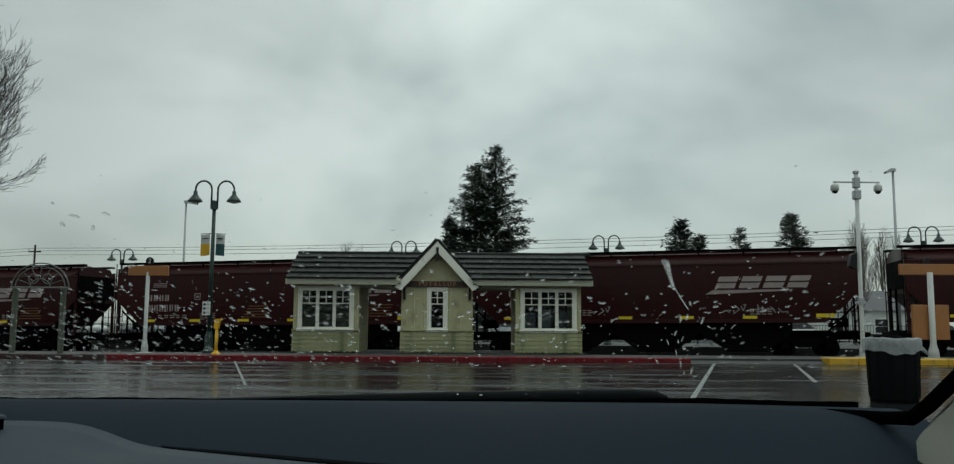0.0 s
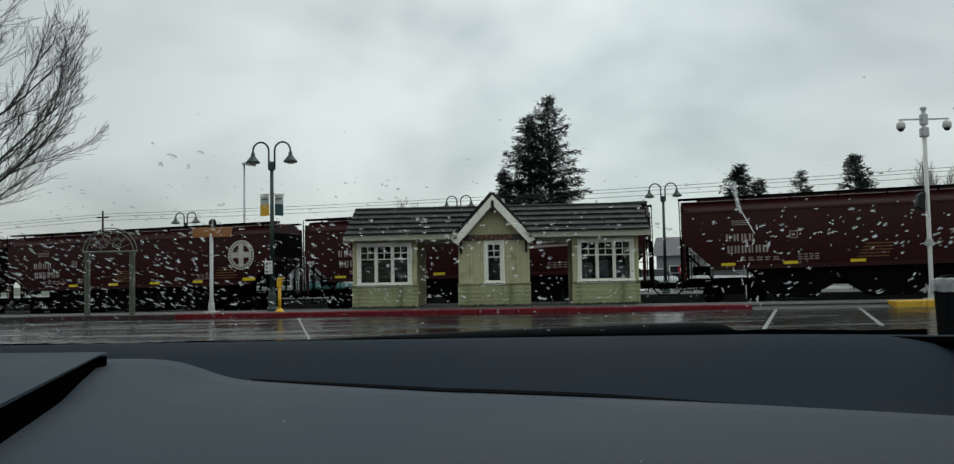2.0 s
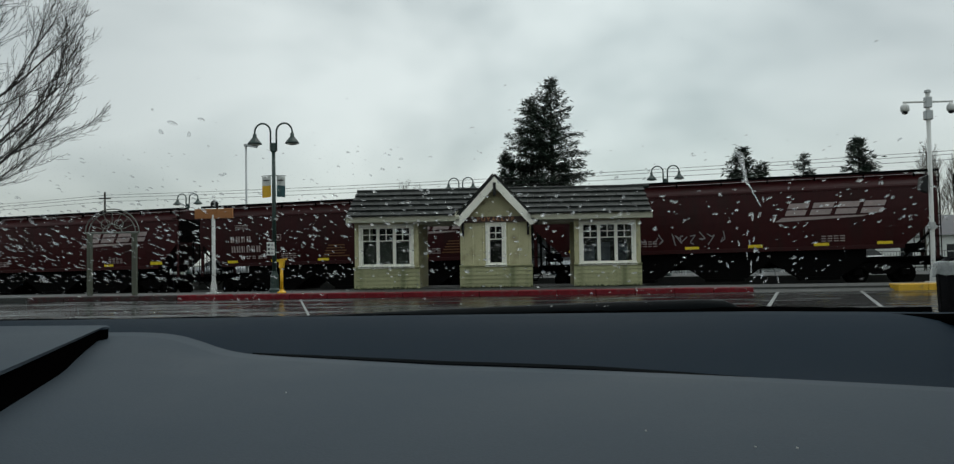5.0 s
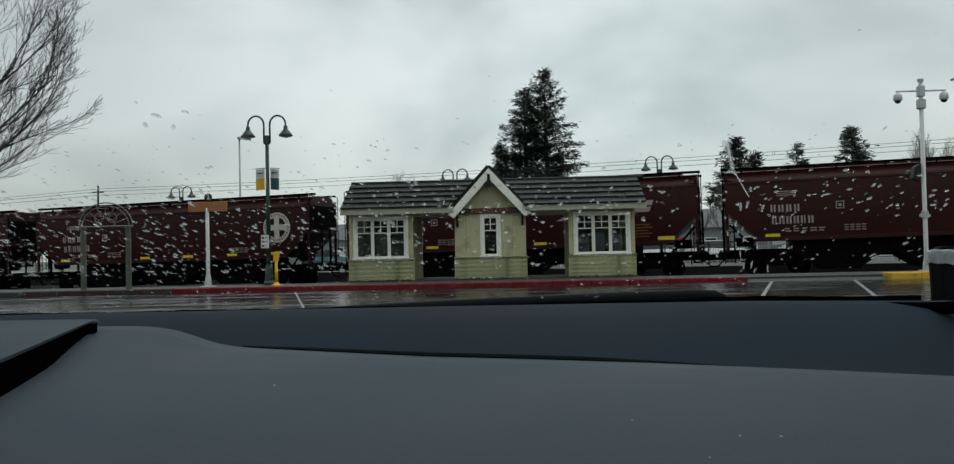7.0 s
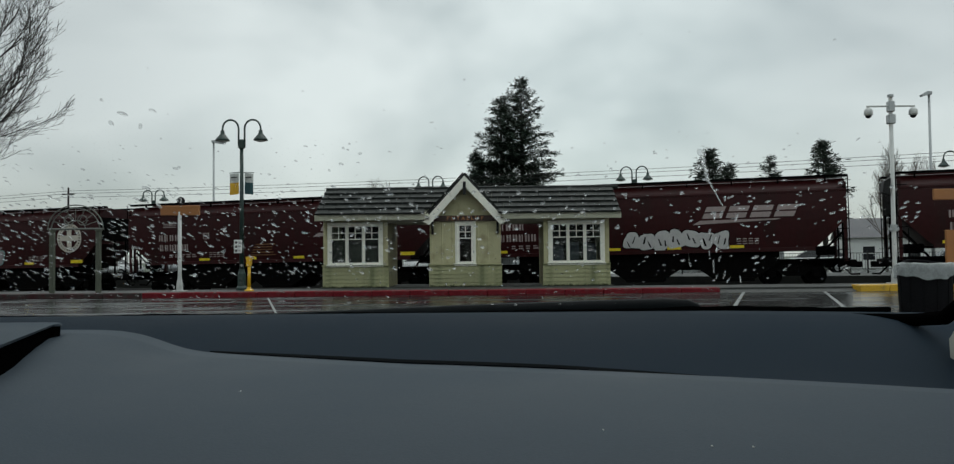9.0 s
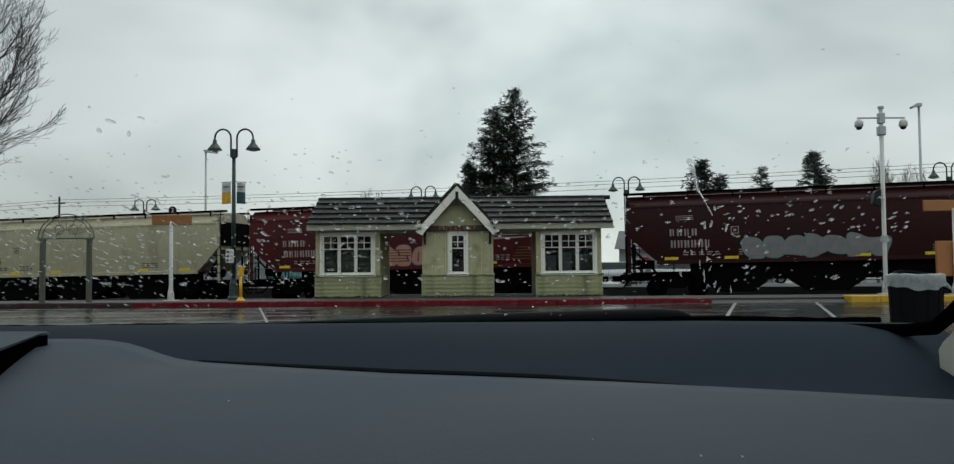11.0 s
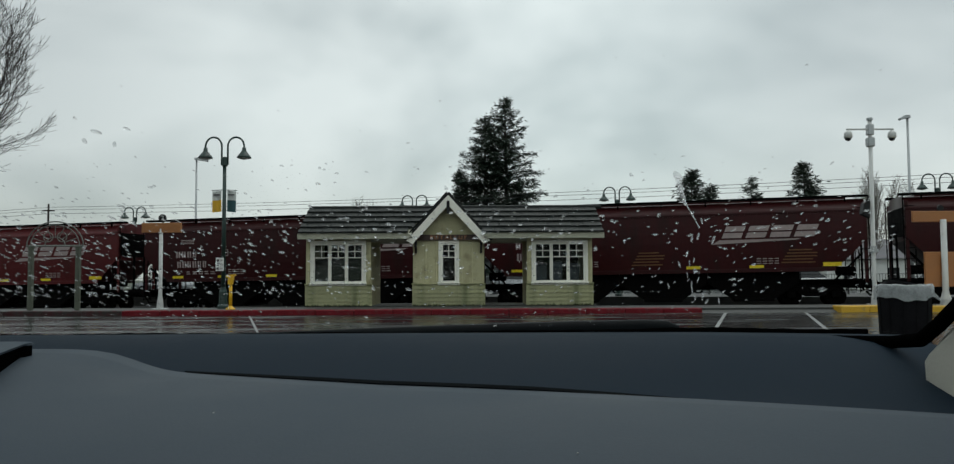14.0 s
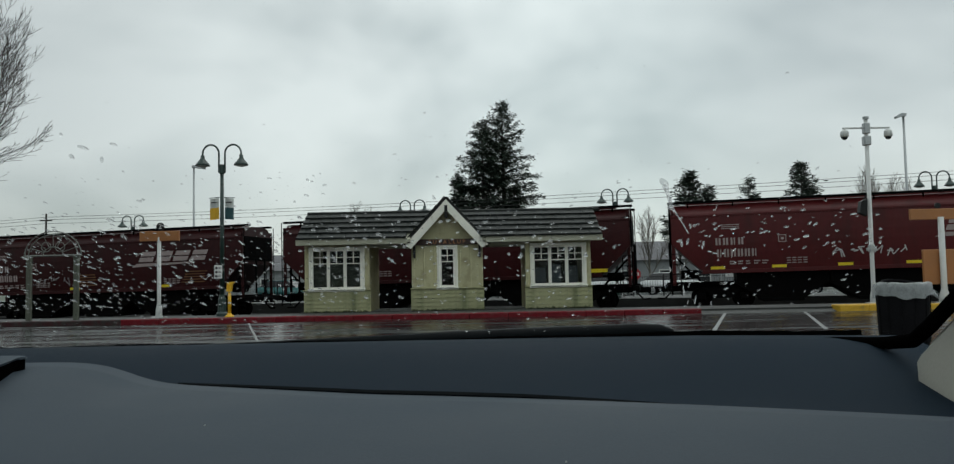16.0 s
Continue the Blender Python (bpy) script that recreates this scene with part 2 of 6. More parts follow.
MARK_ORANGE = mat("orange_stencil", (0.13, 0.052, 0.012), 0.5, 0.2, 2, 14, 0)
MARK_BLACK = mat("black_stencil", (0.03, 0.03, 0.03), 0.5, 0.2, 2, 14, 0)
MARK_CREAM = mat("cream_emblem_paint", (0.50, 0.46, 0.40), 0.5, 0.15, 2, 14, 0)
REFLECT = mat("yellow_reflector_tape", (0.80, 0.60, 0.03), 0.3, 0.1, 5, 30, 0)
TAG_WHITE = mat("white_spray_paint", (0.50, 0.49, 0.49), 0.6, 0.15, 3, 20, 0)
TAG_GREY = mat("grey_spray_paint", (0.22, 0.20, 0.21), 0.6, 0.2, 3, 20, 0)
TAG_TEAL = mat("teal_spray_paint", (0.12, 0.24, 0.23), 0.6, 0.2, 3, 20, 0)
TAG_BLUE = mat("dark_blue_spray_paint", (0.02, 0.035, 0.075), 0.6, 0.2, 3, 20, 0)
TAG_ORANGE = mat("orange_spray_paint", (0.50, 0.24, 0.18), 0.6, 0.2, 3, 20, 0)
HOUSE_WALL = mat("pale_grey_house_siding", (0.27, 0.285, 0.295), 0.7, 0.12, 1, 15, 0.2)
HOUSE_ROOF = mat("grey_house_shingles", (0.10, 0.10, 0.11), 0.7, 0.2, 1, 15, 0.3)
CAR_WHITE = mat("white_car_paint", (0.70, 0.72, 0.73), 0.25, 0.05, 1, 20, 0)
CAR_SILVER = mat("silver_car_paint", (0.40, 0.42, 0.44), 0.25, 0.05, 1, 20, 0, metal=0.4)
CAR_TEAL = mat("teal_car_paint", (0.03, 0.13, 0.13), 0.25, 0.05, 1, 20, 0)
DARK_GLASS = mat("dark_vehicle_glass", (0.02, 0.022, 0.025), 0.08, 0.05, 1, 10, 0)
RUBBER = mat("black_rubber", (0.005, 0.0065, 0.0075), 0.6, 0.2, 3, 40, 0.1, spec=0.03)
DASH_UP = mat("dark_slate_dash_vinyl", (0.0105, 0.0185, 0.0280), 0.7, 0.12, 3, 900, 0.10, rvar=0.06, spec=0.035)
DASH_PAD = mat("grey_dash_vinyl", (0.0355, 0.0485, 0.063), 0.62, 0.13, 6, 700, 0.05, rvar=0.06, spec=0.10)
TRIM_BEIGE = mat("beige_pillar_trim", (0.30, 0.30, 0.26), 0.6, 0.06, 4, 500, 0.1)
HEADLINER = mat("grey_headliner_cloth", (0.20, 0.20, 0.19), 0.9, 0.08, 4, 300, 0.2)
WINDSHIELD = thin_pane("windshield_glass", 0.003, (0.95, 0.97, 0.965, 1), 0.0)
DROP = water_drop("rain_water")
BLACK_GAP = mat("black_recess", (0.0015, 0.0015, 0.0015), 0.9, 0.1, spec=0.0)
DUST = mat("pale_dust", (0.6, 0.6, 0.58), 0.9, 0.1)
STOP_RED = mat("red_sign_paint", (0.45, 0.02, 0.03), 0.4, 0.08)
GREEN_SIGN = mat("green_sign_paint", (0.02, 0.10, 0.07), 0.4, 0.08)


# ---------------------------------------------------------------- mesh helpers
def bmx():
    return bmesh.new()


def box(bm, a, b, bevel=0.0):
    m = Matrix.LocRotScale([(p + q) / 2 for p, q in zip(a, b)], None, [abs(q - p) for p, q in zip(a, b)])
    r = bmesh.ops.create_cube(bm, size=1, matrix=m)
    if bevel:
        es = list({e for v in r["verts"] for e in v.link_edges})
        bmesh.ops.bevel(bm, geom=es, offset=bevel, segments=1, affect="EDGES")


def ring_tube(bm, pts, radii, n=8, cap=True):
    """A tube through the points, with a radius for each."""
    pts = [Vector(p) for p in pts]
    if not hasattr(radii, "__len__"):
        radii = [radii] * len(pts)
    rings = []
    side = None
    for i, p in enumerate(pts):
        d = (pts[min(i + 1, len(pts) - 1)] - pts[max(i - 1, 0)]).normalized()
        if side is None:
            side = d.orthogonal().normalized()
        side = (side - d * side.dot(d)).normalized()
        up = d.cross(side)
        rings.append([bm.verts.new(p + radii[i] * (math.cos(a) * side + math.sin(a) * up)) for a in [2 * math.pi * k / n for k in range(n)]])
    for r0, r1 in zip(rings, rings[1:]):
        for k in range(n):
            bm.faces.new((r0[k], r0[(k + 1) % n], r1[(k + 1) % n], r1[k]))
    if cap:
        bm.faces.new(rings[0][::-1])
        bm.faces.new(rings[-1])


def lathe(bm, profile, at=(0, 0, 0), n=16):
    """A turned shape about the z axis; profile: rows of radius, height."""
    at = Vector(at)
    rings = [[bm.verts.new(at + Vector((r * math.cos(2 * math.pi * k / n), r * math.sin(2 * math.pi * k / n), z))) for k in range(n)] for r, z in profile]
    for r0, r1 in zip(rings, rings[1:]):
        for k in range(n):
            bm.faces.new((r0[k], r0[(k + 1) % n], r1[(k + 1) % n], r1[k]))
    bm.faces.new(rings[0][::-1])
    bm.faces.new(rings[-1])


def extrude_poly(bm, poly, axis, a, b):
    """A prism: a polygon of two coordinates, swept along the axis from a to b."""
    def put(p, c):
        q = list(p)
        q.insert(axis, c)
        return bm.verts.new(q)
    lo, hi = [put(p, a) for p in poly], [put(p, b) for p in poly]
    n = len(poly)
    for i in range(n):
        bm.faces.new((lo[i], lo[(i + 1) % n], hi[(i + 1) % n], hi[i]))
    bm.faces.new(lo[::-1])
    bm.faces.new(hi)


def mesh_of(name, bm, material, smooth=False):
    bmesh.ops.recalc_face_normals(bm, faces=bm.faces[:])
    me = bpy.data.meshes.new(name)
    bm.to_mesh(me)
    bm.free()
    me.materials.append(material)
    if smooth:
        for f in me.polygons:
            f.use_smooth = True
    return me


def part(name, bm, material, parent=None, label="", smooth=False):
    ob = new(name, mesh_of(name, bm, material, smooth))
    ob.parent = parent
    return tagged(ob, label)


def share(name, me, parent, m):
    ob = new(name, me)
    ob.parent = parent
    ob.matrix_local = m
    return ob


def thing(name, m, label, category, group=""):
    ob = new(name)
    ob.matrix_world = m
    ob.empty_display_size = 0.2
    return tagged(ob, label, category, group)


def setting(name, bm, material, label, smooth=False):
    return tagged(part(name, bm, material, None, label, smooth), kind="structure")


# ---------------------------------------------------------------- ground, kerb, platform
def sheet(bm, x0, x1, y0, y1, z, thick=0.05):
    box(bm, (x0, y0, z - thick), (x1, y1, z))


TRACK_ANGLE, TRACK_Y, TRACK_GRADE, RAIL_Z = radians(-13.8), 40.38, 0.0110, -0.32
ALONG = Vector((math.cos(TRACK_ANGLE), math.sin(TRACK_ANGLE), TRACK_GRADE))
STREET = Vector((math.cos(radians(-15)), math.sin(radians(-15)), 0.0095))


def track_point(s, off=0.0, z=0.0):
    """A point s metres along the track, off metres beyond it and z above its rails."""
    p = Vector((s * ALONG.x, TRACK_Y + s * ALONG.y, RAIL_Z + s * ALONG.z + z))
    return p + Vector((-ALONG.y, ALONG.x, 0)) * off


def beside(s, off=0.0):
    """A point s metres along the street line beyond the tracks and off metres behind it."""
    p = Vector((s * STREET.x, TRACK_Y + s * STREET.y, RAIL_Z + s * STREET.z))
    return p + Vector((-STREET.y, STREET.x, 0)) * off


def ground():
    b = bmx()
    sheet(b, -1500, 1500, -1500, 2500, -0.46, 0.2)
    setting("ground", b, SOIL, "dull green-brown wet open ground")
    b = bmx()
    sheet(b, -70, 70, -30, 25.75, 0.0, 0.44)
    setting("parking_lot", b, ASPHALT, "dark wet asphalt parking lot with shallow puddles")
    b = bmx()
    extrude_poly(b, [(26.05, 0.13), (28.8, 0.13), (34.0, -0.06), (34.0, -0.44), (26.05, -0.44)], 0, -70, 70)
    setting("pavement", b, CONCRETE, "wet grey concrete station pavement")
    b = bmx()
    poly = [(p.x, p.y) for p in (track_point(-300, -20), track_point(300, -2.2), track_point(300, 4.2), track_point(-300, 4.2))]
    extrude_poly(b, poly, 2, -0.60, -0.42)
    setting("track_bed", b, BALLAST, "dark grey crushed stone track bed")
    for off in (-0.72, 0.72):
        b = bmx()
        ring_tube(b, [track_point(-200, off, -0.08), track_point(200, off, -0.08)], 0.06, 6)
        setting("rail", b, STEEL_RAIL, "worn steel running rail")
    b = bmx()
    p = [beside(s, o) for s, o in ((-80, 4.2), (80, 4.2), (80, 12.5), (-80, 12.5))]
    extrude_poly(b, [(q.x, q.y) for q in p], 2, -0.44, 0.12)
    setting("far_platform", b, CONCRETE, "wet grey concrete platform beyond the tracks")
    b = bmx()
    p = [beside(s, o) for s, o in ((-120, 12.5), (120, 12.5), (120, 38), (-120, 38))]
    extrude_poly(b, [(q.x, q.y) for q in p], 2, -0.44, 0.0)
    setting("far_parking_lot", b, ASPHALT, "dark wet asphalt lot beyond the tracks")


def kerb(name, x0, x1, material, label, h=0.15, y0=25.75, y1=26.15, step=1.2):
    """A run of kerb stones with fine joints."""
    root = thing(name, pose(0, 0, 0), label, "kerb")
    n = max(1, round((x1 - x0) / step))
    w = (x1 - x0) / n
    b = bmx()
    box(b, (-w / 2 + 0.004, y0, -0.05), (w / 2 - 0.004, y1, h), 0.02)
    me = mesh_of("kerb_stone", b, material)
    for i in range(n):
        share("kerb_stone", me, root, pose(x0 + (i + 0.5) * w, 0, 0.004 * math.sin(i * 2.1)))
    tagged(root, kind="structure")


def parking_line(a, b_, w=0.1):
    b = bmx()
    a, c = Vector((*a, 0)), Vector((*b_, 0))
    side = (c - a).normalized().cross(Vector((0, 0, 1))) * w / 2
    lo = (a + side, c + side, c - side, a - side)
    extrude_poly(b, [(v.x, v.y) for v in lo], 2, -0.01, 0.005)
    setting("parking_line", b, LINE_PAINT, "worn white painted parking line")


ground()
kerb("kerb_red", -10.7, 6.9, RED_PAINT, "red painted kerb along the station pavement")
kerb("kerb_faded", -15.5, -10.7, FADED_RED, "kerb with worn dull red paint along the pavement")
kerb("kerb_plain", -60, -15.5, CONCRETE, "plain wet concrete kerb", step=2.4)
kerb("kerb_yellow", 11.0, 12.75, YELLOW_KERB, "bright yellow painted kerb end", 0.19, 25.5, 26.15, 0.9)
kerb("kerb_yellow_side", 13.2, 30, YELLOW_KERB, "yellow painted kerb beside the grass island", 0.17, 25.5, 26.15, 1.4)
b = bmx()
extrude_poly(b, [(25.7, 0.0), (26.15, 0.10), (26.15, -0.05), (25.7, -0.05)], 0, 6.9, 11.0)
setting("dropped_kerb", b, CONCRETE, "dropped grey concrete kerb ramp")
parking_line((7.5, 25.4), (3.5, 13.0), 0.085)
parking_line((9.9, 25.4), (7.1, 17.1), 0.085)
parking_line((-6.6, 24.9), (-3.9, 15.5), 0.05)


# ---------------------------------------------------------------- station shelter
FRONT, BACK, BASE, EAVE = 29.5, 32.5, 0.14, 2.45


def framed_window(parent, x0, x1, z0, z1, y, lights):
    """A white-framed window with side-by-side casements, each with four small panes over one tall one."""
    win = new("window")
    win.parent = parent
    b = bmx()
    f = 0.10
    box(b, (x0 - f, y - 0.05, z1), (x1 + f, y + 0.1, z1 + 0.10), 0.008)
    box(b, (x0 - f, y - 0.04, z0), (x0, y + 0.1, z1), 0.008)
    box(b, (x1, y - 0.04, z0), (x1 + f, y + 0.1, z1), 0.008)
    part("frame", b, TRIM_WHITE, win, "cream painted window frame")
    b = bmx()
    box(b, (x0 - f - 0.03, y - 0.09, z0 - 0.09), (x1 + f + 0.03, y + 0.1, z0), 0.01)
    part("sill", b, TRIM_WHITE, win)
    w = (x1 - x0) / lights
    for i in range(lights):
        a, c = x0 + i * w, x0 + (i + 1) * w
        s = 0.055
        b = bmx()
        box(b, (a + 0.003, y - 0.02, z0), (a + s, y + 0.04, z1))
        box(b, (c - s, y - 0.02, z0), (c - 0.003, y + 0.04, z1))
        box(b, (a + s, y - 0.02, z0), (c - s, y + 0.04, z0 + 0.06))
        box(b, (a + s, y - 0.02, z1 - 0.05), (c - s, y + 0.04, z1))
        zt = z1 - 0.05 - 0.42
        box(b, (a + s, y - 0.015, zt - 0.03), (c - s, y + 0.03, zt))
        box(b, (a + s, y - 0.012, zt + 0.19), (c - s, y + 0.025, zt + 0.215))
        box(b, ((a + c) / 2 - 0.013, y - 0.01, zt), ((a + c) / 2 + 0.013, y + 0.024, zt + 0.42))
        part("sash", b, TRIM_WHITE, win)
        b = bmx()
        box(b, (a + s, y + 0.005, z0 + 0.06), (c - s, y + 0.009, z1 - 0.05))
        part("pane", b, WINDOW_GLASS, win, "wet clear window pane").visible_shadow = False
    return win


def bay(root, x0, x1, wx0, wx1, lights, top):
    """One small room of the shelter: four walls, lower lap siding with a ledge, and a window in the front."""
    z0, z1 = 0.94, 2.30
    b = bmx()
    t = 0.12
    box(b, (x0, FRONT, BASE), (x1, FRONT + t, z0 - 0.09))
    box(b, (x0, FRONT, z0 - 0.09), (wx0 - 0.1, FRONT + t, z1 + 0.1))
    box(b, (wx1 + 0.1, FRONT, z0 - 0.09), (x1, FRONT + t, z1 + 0.1))
    box(b, (x0, FRONT, z1 + 0.1), (x1, FRONT + t, top))
    part("front_wall", b, WALL_PAINT, root)
    for a, c in ((x0, x0 + t), (x1 - t, x1)):
        b = bmx()
        box(b, (a, FRONT + t, BASE), (c, BACK, top))
        part("side_wall", b, WALL_PAINT, root)
    # back wall coloured near black, so the room's shade is painted on
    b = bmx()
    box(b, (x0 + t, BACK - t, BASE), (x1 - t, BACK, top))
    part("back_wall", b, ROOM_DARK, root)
    b = bmx()
    box(b, (x0 + t, FRONT + t, BASE - 0.02), (x1 - t, BACK - t, BASE + 0.02))
    part("room_floor", b, CONCRETE, root)
    # corner boards
    for a, c in ((x0 - 0.012, x0 + 0.09), (x1 - 0.09, x1 + 0.012)):
        b = bmx()
        box(b, (a, FRONT - 0.025, 0.94), (c, FRONT - 0.001, top), 0.005)
        part("corner_board", b, WALL_PAINT, root)
    # battens on the upper wall
    if lights == 1:
        for x in (x0 + 0.42, x0 + 0.78, x1 - 0.78, x1 - 0.42):
            b = bmx()
            box(b, (x - 0.022, FRONT - 0.016, 0.94), (x + 0.022, FRONT - 0.001, top), 0.004)
            part("batten", b, WALL_PAINT, root)
    # ledge and lap siding
    b = bmx()
    box(b, (x0 - 0.06, FRONT - 0.09, 0.86), (x1 + 0.06, FRONT - 0.001, 0.915), 0.012)
    part("ledge", b, SIDING, root)
    rows = 5
    h = (0.86 - BASE) / rows
    b = bmx()
    w = x1 - x0 + 0.08
    extrude_poly(b, [(-0.05, 0), (-0.001, 0), (-0.001, h), (-0.022, h)], 0, -w / 2, w / 2)
    me = mesh_of("siding_board", b, SIDING)
    for i in range(rows):
        share("siding_board", me, root, pose((x0 + x1) / 2, FRONT, BASE + i * h))
    framed_window(root, wx0, wx1, z0, z1, FRONT, lights)


def tiled_slope(root, x0, x1, y_low, z_low, y_high, z_high, rows, width=0.42, skip=None):
    """Overlapping flat tiles, row by row up the slope."""
    up = Vector((0, y_high - y_low, z_high - z_low))
    n = Vector((0, -up.z, up.y)).normalized() * (1 if y_high > y_low else -1)
    if n.z < 0:
        n = -n
    step = up.length / rows
    ang = math.degrees(math.atan2(up.z, up.y))
    b = bmx()
    w = (x1 - x0) / round((x1 - x0) / width)
    box(b, (-w / 2 + 0.003, -0.05, 0.0), (w / 2 - 0.003, step + 0.02, 0.06), 0.006)
    me = mesh_of("roof_tile", b, TILE)
    for r in range(rows):
        k = round((x1 - x0) / width)
        shift = 0.5 if r % 2 else 0.0
        for i in range(k + (1 if shift else 0)):
            x = x0 + (i + 0.5 - shift) * w
            sx = 1.0
            if shift and i in (0, k):
                sx = 0.5
                x = x0 + w / 4 if i == 0 else x1 - w / 4
            if skip and skip(x, r / rows):
                continue
            o = Vector((x, y_low, z_low)) + up * (r / rows) + n * (0.035 + random.uniform(0, 0.006))
            m = Matrix.Translation(o) @ pose(0, 0, 0, ang - 8.0 + random.uniform(-0.8, 0.8)) @ Matrix.Diagonal((sx, 1, 1, 1))
            share("roof_tile", me, root, m)


def shelter():
    root = thing("station_shelter", pose(0, 0, 0), "sage green wooden station shelter with grey tiled roof and central gable", "shelter")
    top = 2.52
    bay(root, -5.85, -3.62, -5.62, -3.88, 3, top)
    bay(root, -2.13, 0.32, -1.16, -0.64, 1, top)
    bay(root, 1.83, 4.08, 2.08, 3.84, 3, top)
    # blinds, notices and a bench inside the rooms
    for x, w in ((-5.4, 0.5), (-4.8, 0.52), (-4.2, 0.4)):
        b = bmx()
        box(b, (x - w / 2, FRONT + 0.25, 0.98), (x + w / 2, FRONT + 0.262, 1.78))
        part("blind", b, CURTAIN, root, "pale grey hanging window blind")
    for x, z in ((2.9, 1.3), (3.5, 1.25), (2.35, 1.2)):
        b = bmx()
        box(b, (x - 0.2, FRONT + 0.5, z - 0.3), (x + 0.2, FRONT + 0.512, z + 0.35))
        part("notice", b, POSTER, root, "bluish paper notice behind the glass")
    # main roof deck
    y0, y1, yr, zl, zr = 28.95, 33.05, 31.0, 2.60, 3.63
    full = [(y0, zl), (yr, zr), (y1, zl), (y1, zl - 0.09), (yr, zr - 0.12), (y0, zl - 0.09)]
    ym = FRONT + 0.13
    zm = zl + (zr - zl) * (ym - y0) / (yr - y0)
    inner = [(ym, zm), (yr, zr), (y1, zl), (y1, zl - 0.09), (yr, zr - 0.12), (ym, zm - 0.1)]
    for poly, a, c in ((full, -6.02, -2.14), (inner, -2.14, 0.33), (full, 0.33, 4.4)):
        b = bmx()
        extrude_poly(b, poly, 0, a, c)
        part("roof_deck", b, FASCIA, root)
    for a, c, x0, x1 in ((y0 - 0.02, y0 + 0.02, -6.06, -2.24), (y0 - 0.02, y0 + 0.02, 0.43, 4.44), (y1 - 0.02, y1 + 0.02, -6.06, 4.44)):
        b = bmx()
        box(b, (x0, a, 2.44), (x1, c, 2.64), 0.008)
        part("fascia", b, FASCIA, root, "pale painted eave board")
    for x0, x1 in ((-6.0, -2.14), (0.33, 4.48)):
        b = bmx()
        box(b, (x0, y0 + 0.02, 2.47), (x1, FRONT - 0.03, 2.5))
        part("soffit", b, DARK_WOOD, root)
    b = bmx()
    box(b, (-6.0, FRONT - 0.12, -0.2), (4.22, BACK + 0.12, BASE))
    part("plinth", b, CONCRETE, root)
    b = bmx()
    box(b, (-3.62, FRONT + 0.02, 2.36), (-2.13, FRONT + 0.14, 2.52))
    part("lintel", b, FASCIA, root)
    b = bmx()
    box(b, (0.32, FRONT + 0.02, 2.36), (1.83, FRONT + 0.14, 2.52))
    part("lintel", b, FASCIA, root)
    gx, gh, gz, gl = -0.905, 1.30, 3.95, 2.5

    def under_gable(x, f):
        return abs(x - gx) < gh * (1 - f * 0.72) - 0.1
    tiled_slope(root, -6.04, 4.42, y0 - 0.03, zl + 0.02, yr, zr + 0.02, 5, 0.42, under_gable)
    tiled_slope(root, -6.04, 4.42, y1 + 0.03, zl + 0.02, yr, zr + 0.02, 5, 0.84)
    b = bmx()
    for i in range(26):
        x = -6.04 + i * 0.41
        ring_tube(b, [(x, yr, zr + 0.04), (x + 0.43, yr, zr + 0.045)], [0.085, 0.075], 8)
    part("ridge_tiles", b, TILE, root)
    # gable: wall, slopes, barge boards, brackets, sign
    b = bmx()
    extrude_poly(b, [(-2.13, 2.52), (0.32, 2.52), (0.32, 2.62), (gx, 3.76), (-2.13, 2.62)], 1, FRONT, FRONT + 0.12)
    part("gable_wall", b, WALL_PAINT, root)
    for s in (-1, 1):
        a, c = Vector((gx, 28.85, gz)), Vector((gx + s * (gh + 0.14), 28.85, gl - 0.12))
        b = bmx()
        d = (c - a).normalized()
        n = Vector((-d.z * s, 0, d.x * s))
        if n.z < 0:
            n = -n
        q = [a, c, c + n * 0.07, a + n * 0.07]
        q[3] = Vector((gx, 0, gz + 0.07 / abs(n.z)))
        extrude_poly(b, [(p.x, p.z) for p in q], 1, 29.07, 31.9)
        part("gable_slope", b, DARK_WOOD, root)
        k, rows = 6, 5
        ln = (c - a).length
        b = bmx()
        box(b, (-0.03, -0.215, 0), (ln / rows + 0.05, 0.215, 0.03), 0.005)
        me = mesh_of("gable_tile", b, TILE)
        for r in range(rows):
            for i in range(k):
                o = c + (a - c) * (r / rows) + n * 0.085
                ang = math.degrees(math.atan2(-d.z, -d.x))
                share("gable_tile", me, root, Matrix.Translation((o.x, 29.28 + i * 0.43, o.z)) @ pose(0, 0, 0, 0, -ang - 2 * s * -1, 0))
        b = bmx()
        w = 0.24
        lo = n * -w
        q = [a, c, c + lo + d * -0.06, Vector((gx, 0, gz - w / abs(n.z)))]
        extrude_poly(b, [(p.x, p.z) for p in q], 1, 29.02, 29.07)
        part("barge_board", b, TRIM_WHITE, root, "cream painted barge board")
        b = bmx()
        x = gx + s * 1.13
        box(b, (x - 0.04, 29.08, 2.15), (x + 0.04, FRONT, 2.23), 0.008)
        box(b, (x - 0.04, FRONT - 0.13, 1.95), (x + 0.04, FRONT - 0.03, 2.62), 0.008)
        ring_tube(b, [(x, FRONT - 0.08, 1.98), (x, 29.18, 2.5)], 0.04, 6)
        box(b, (x - 0.05, 29.03, 2.4), (x + 0.05, 29.13, 2.68), 0.008)
        part("bracket", b, DARK_WOOD, root, "dark timber eave bracket")
    b = bmx()
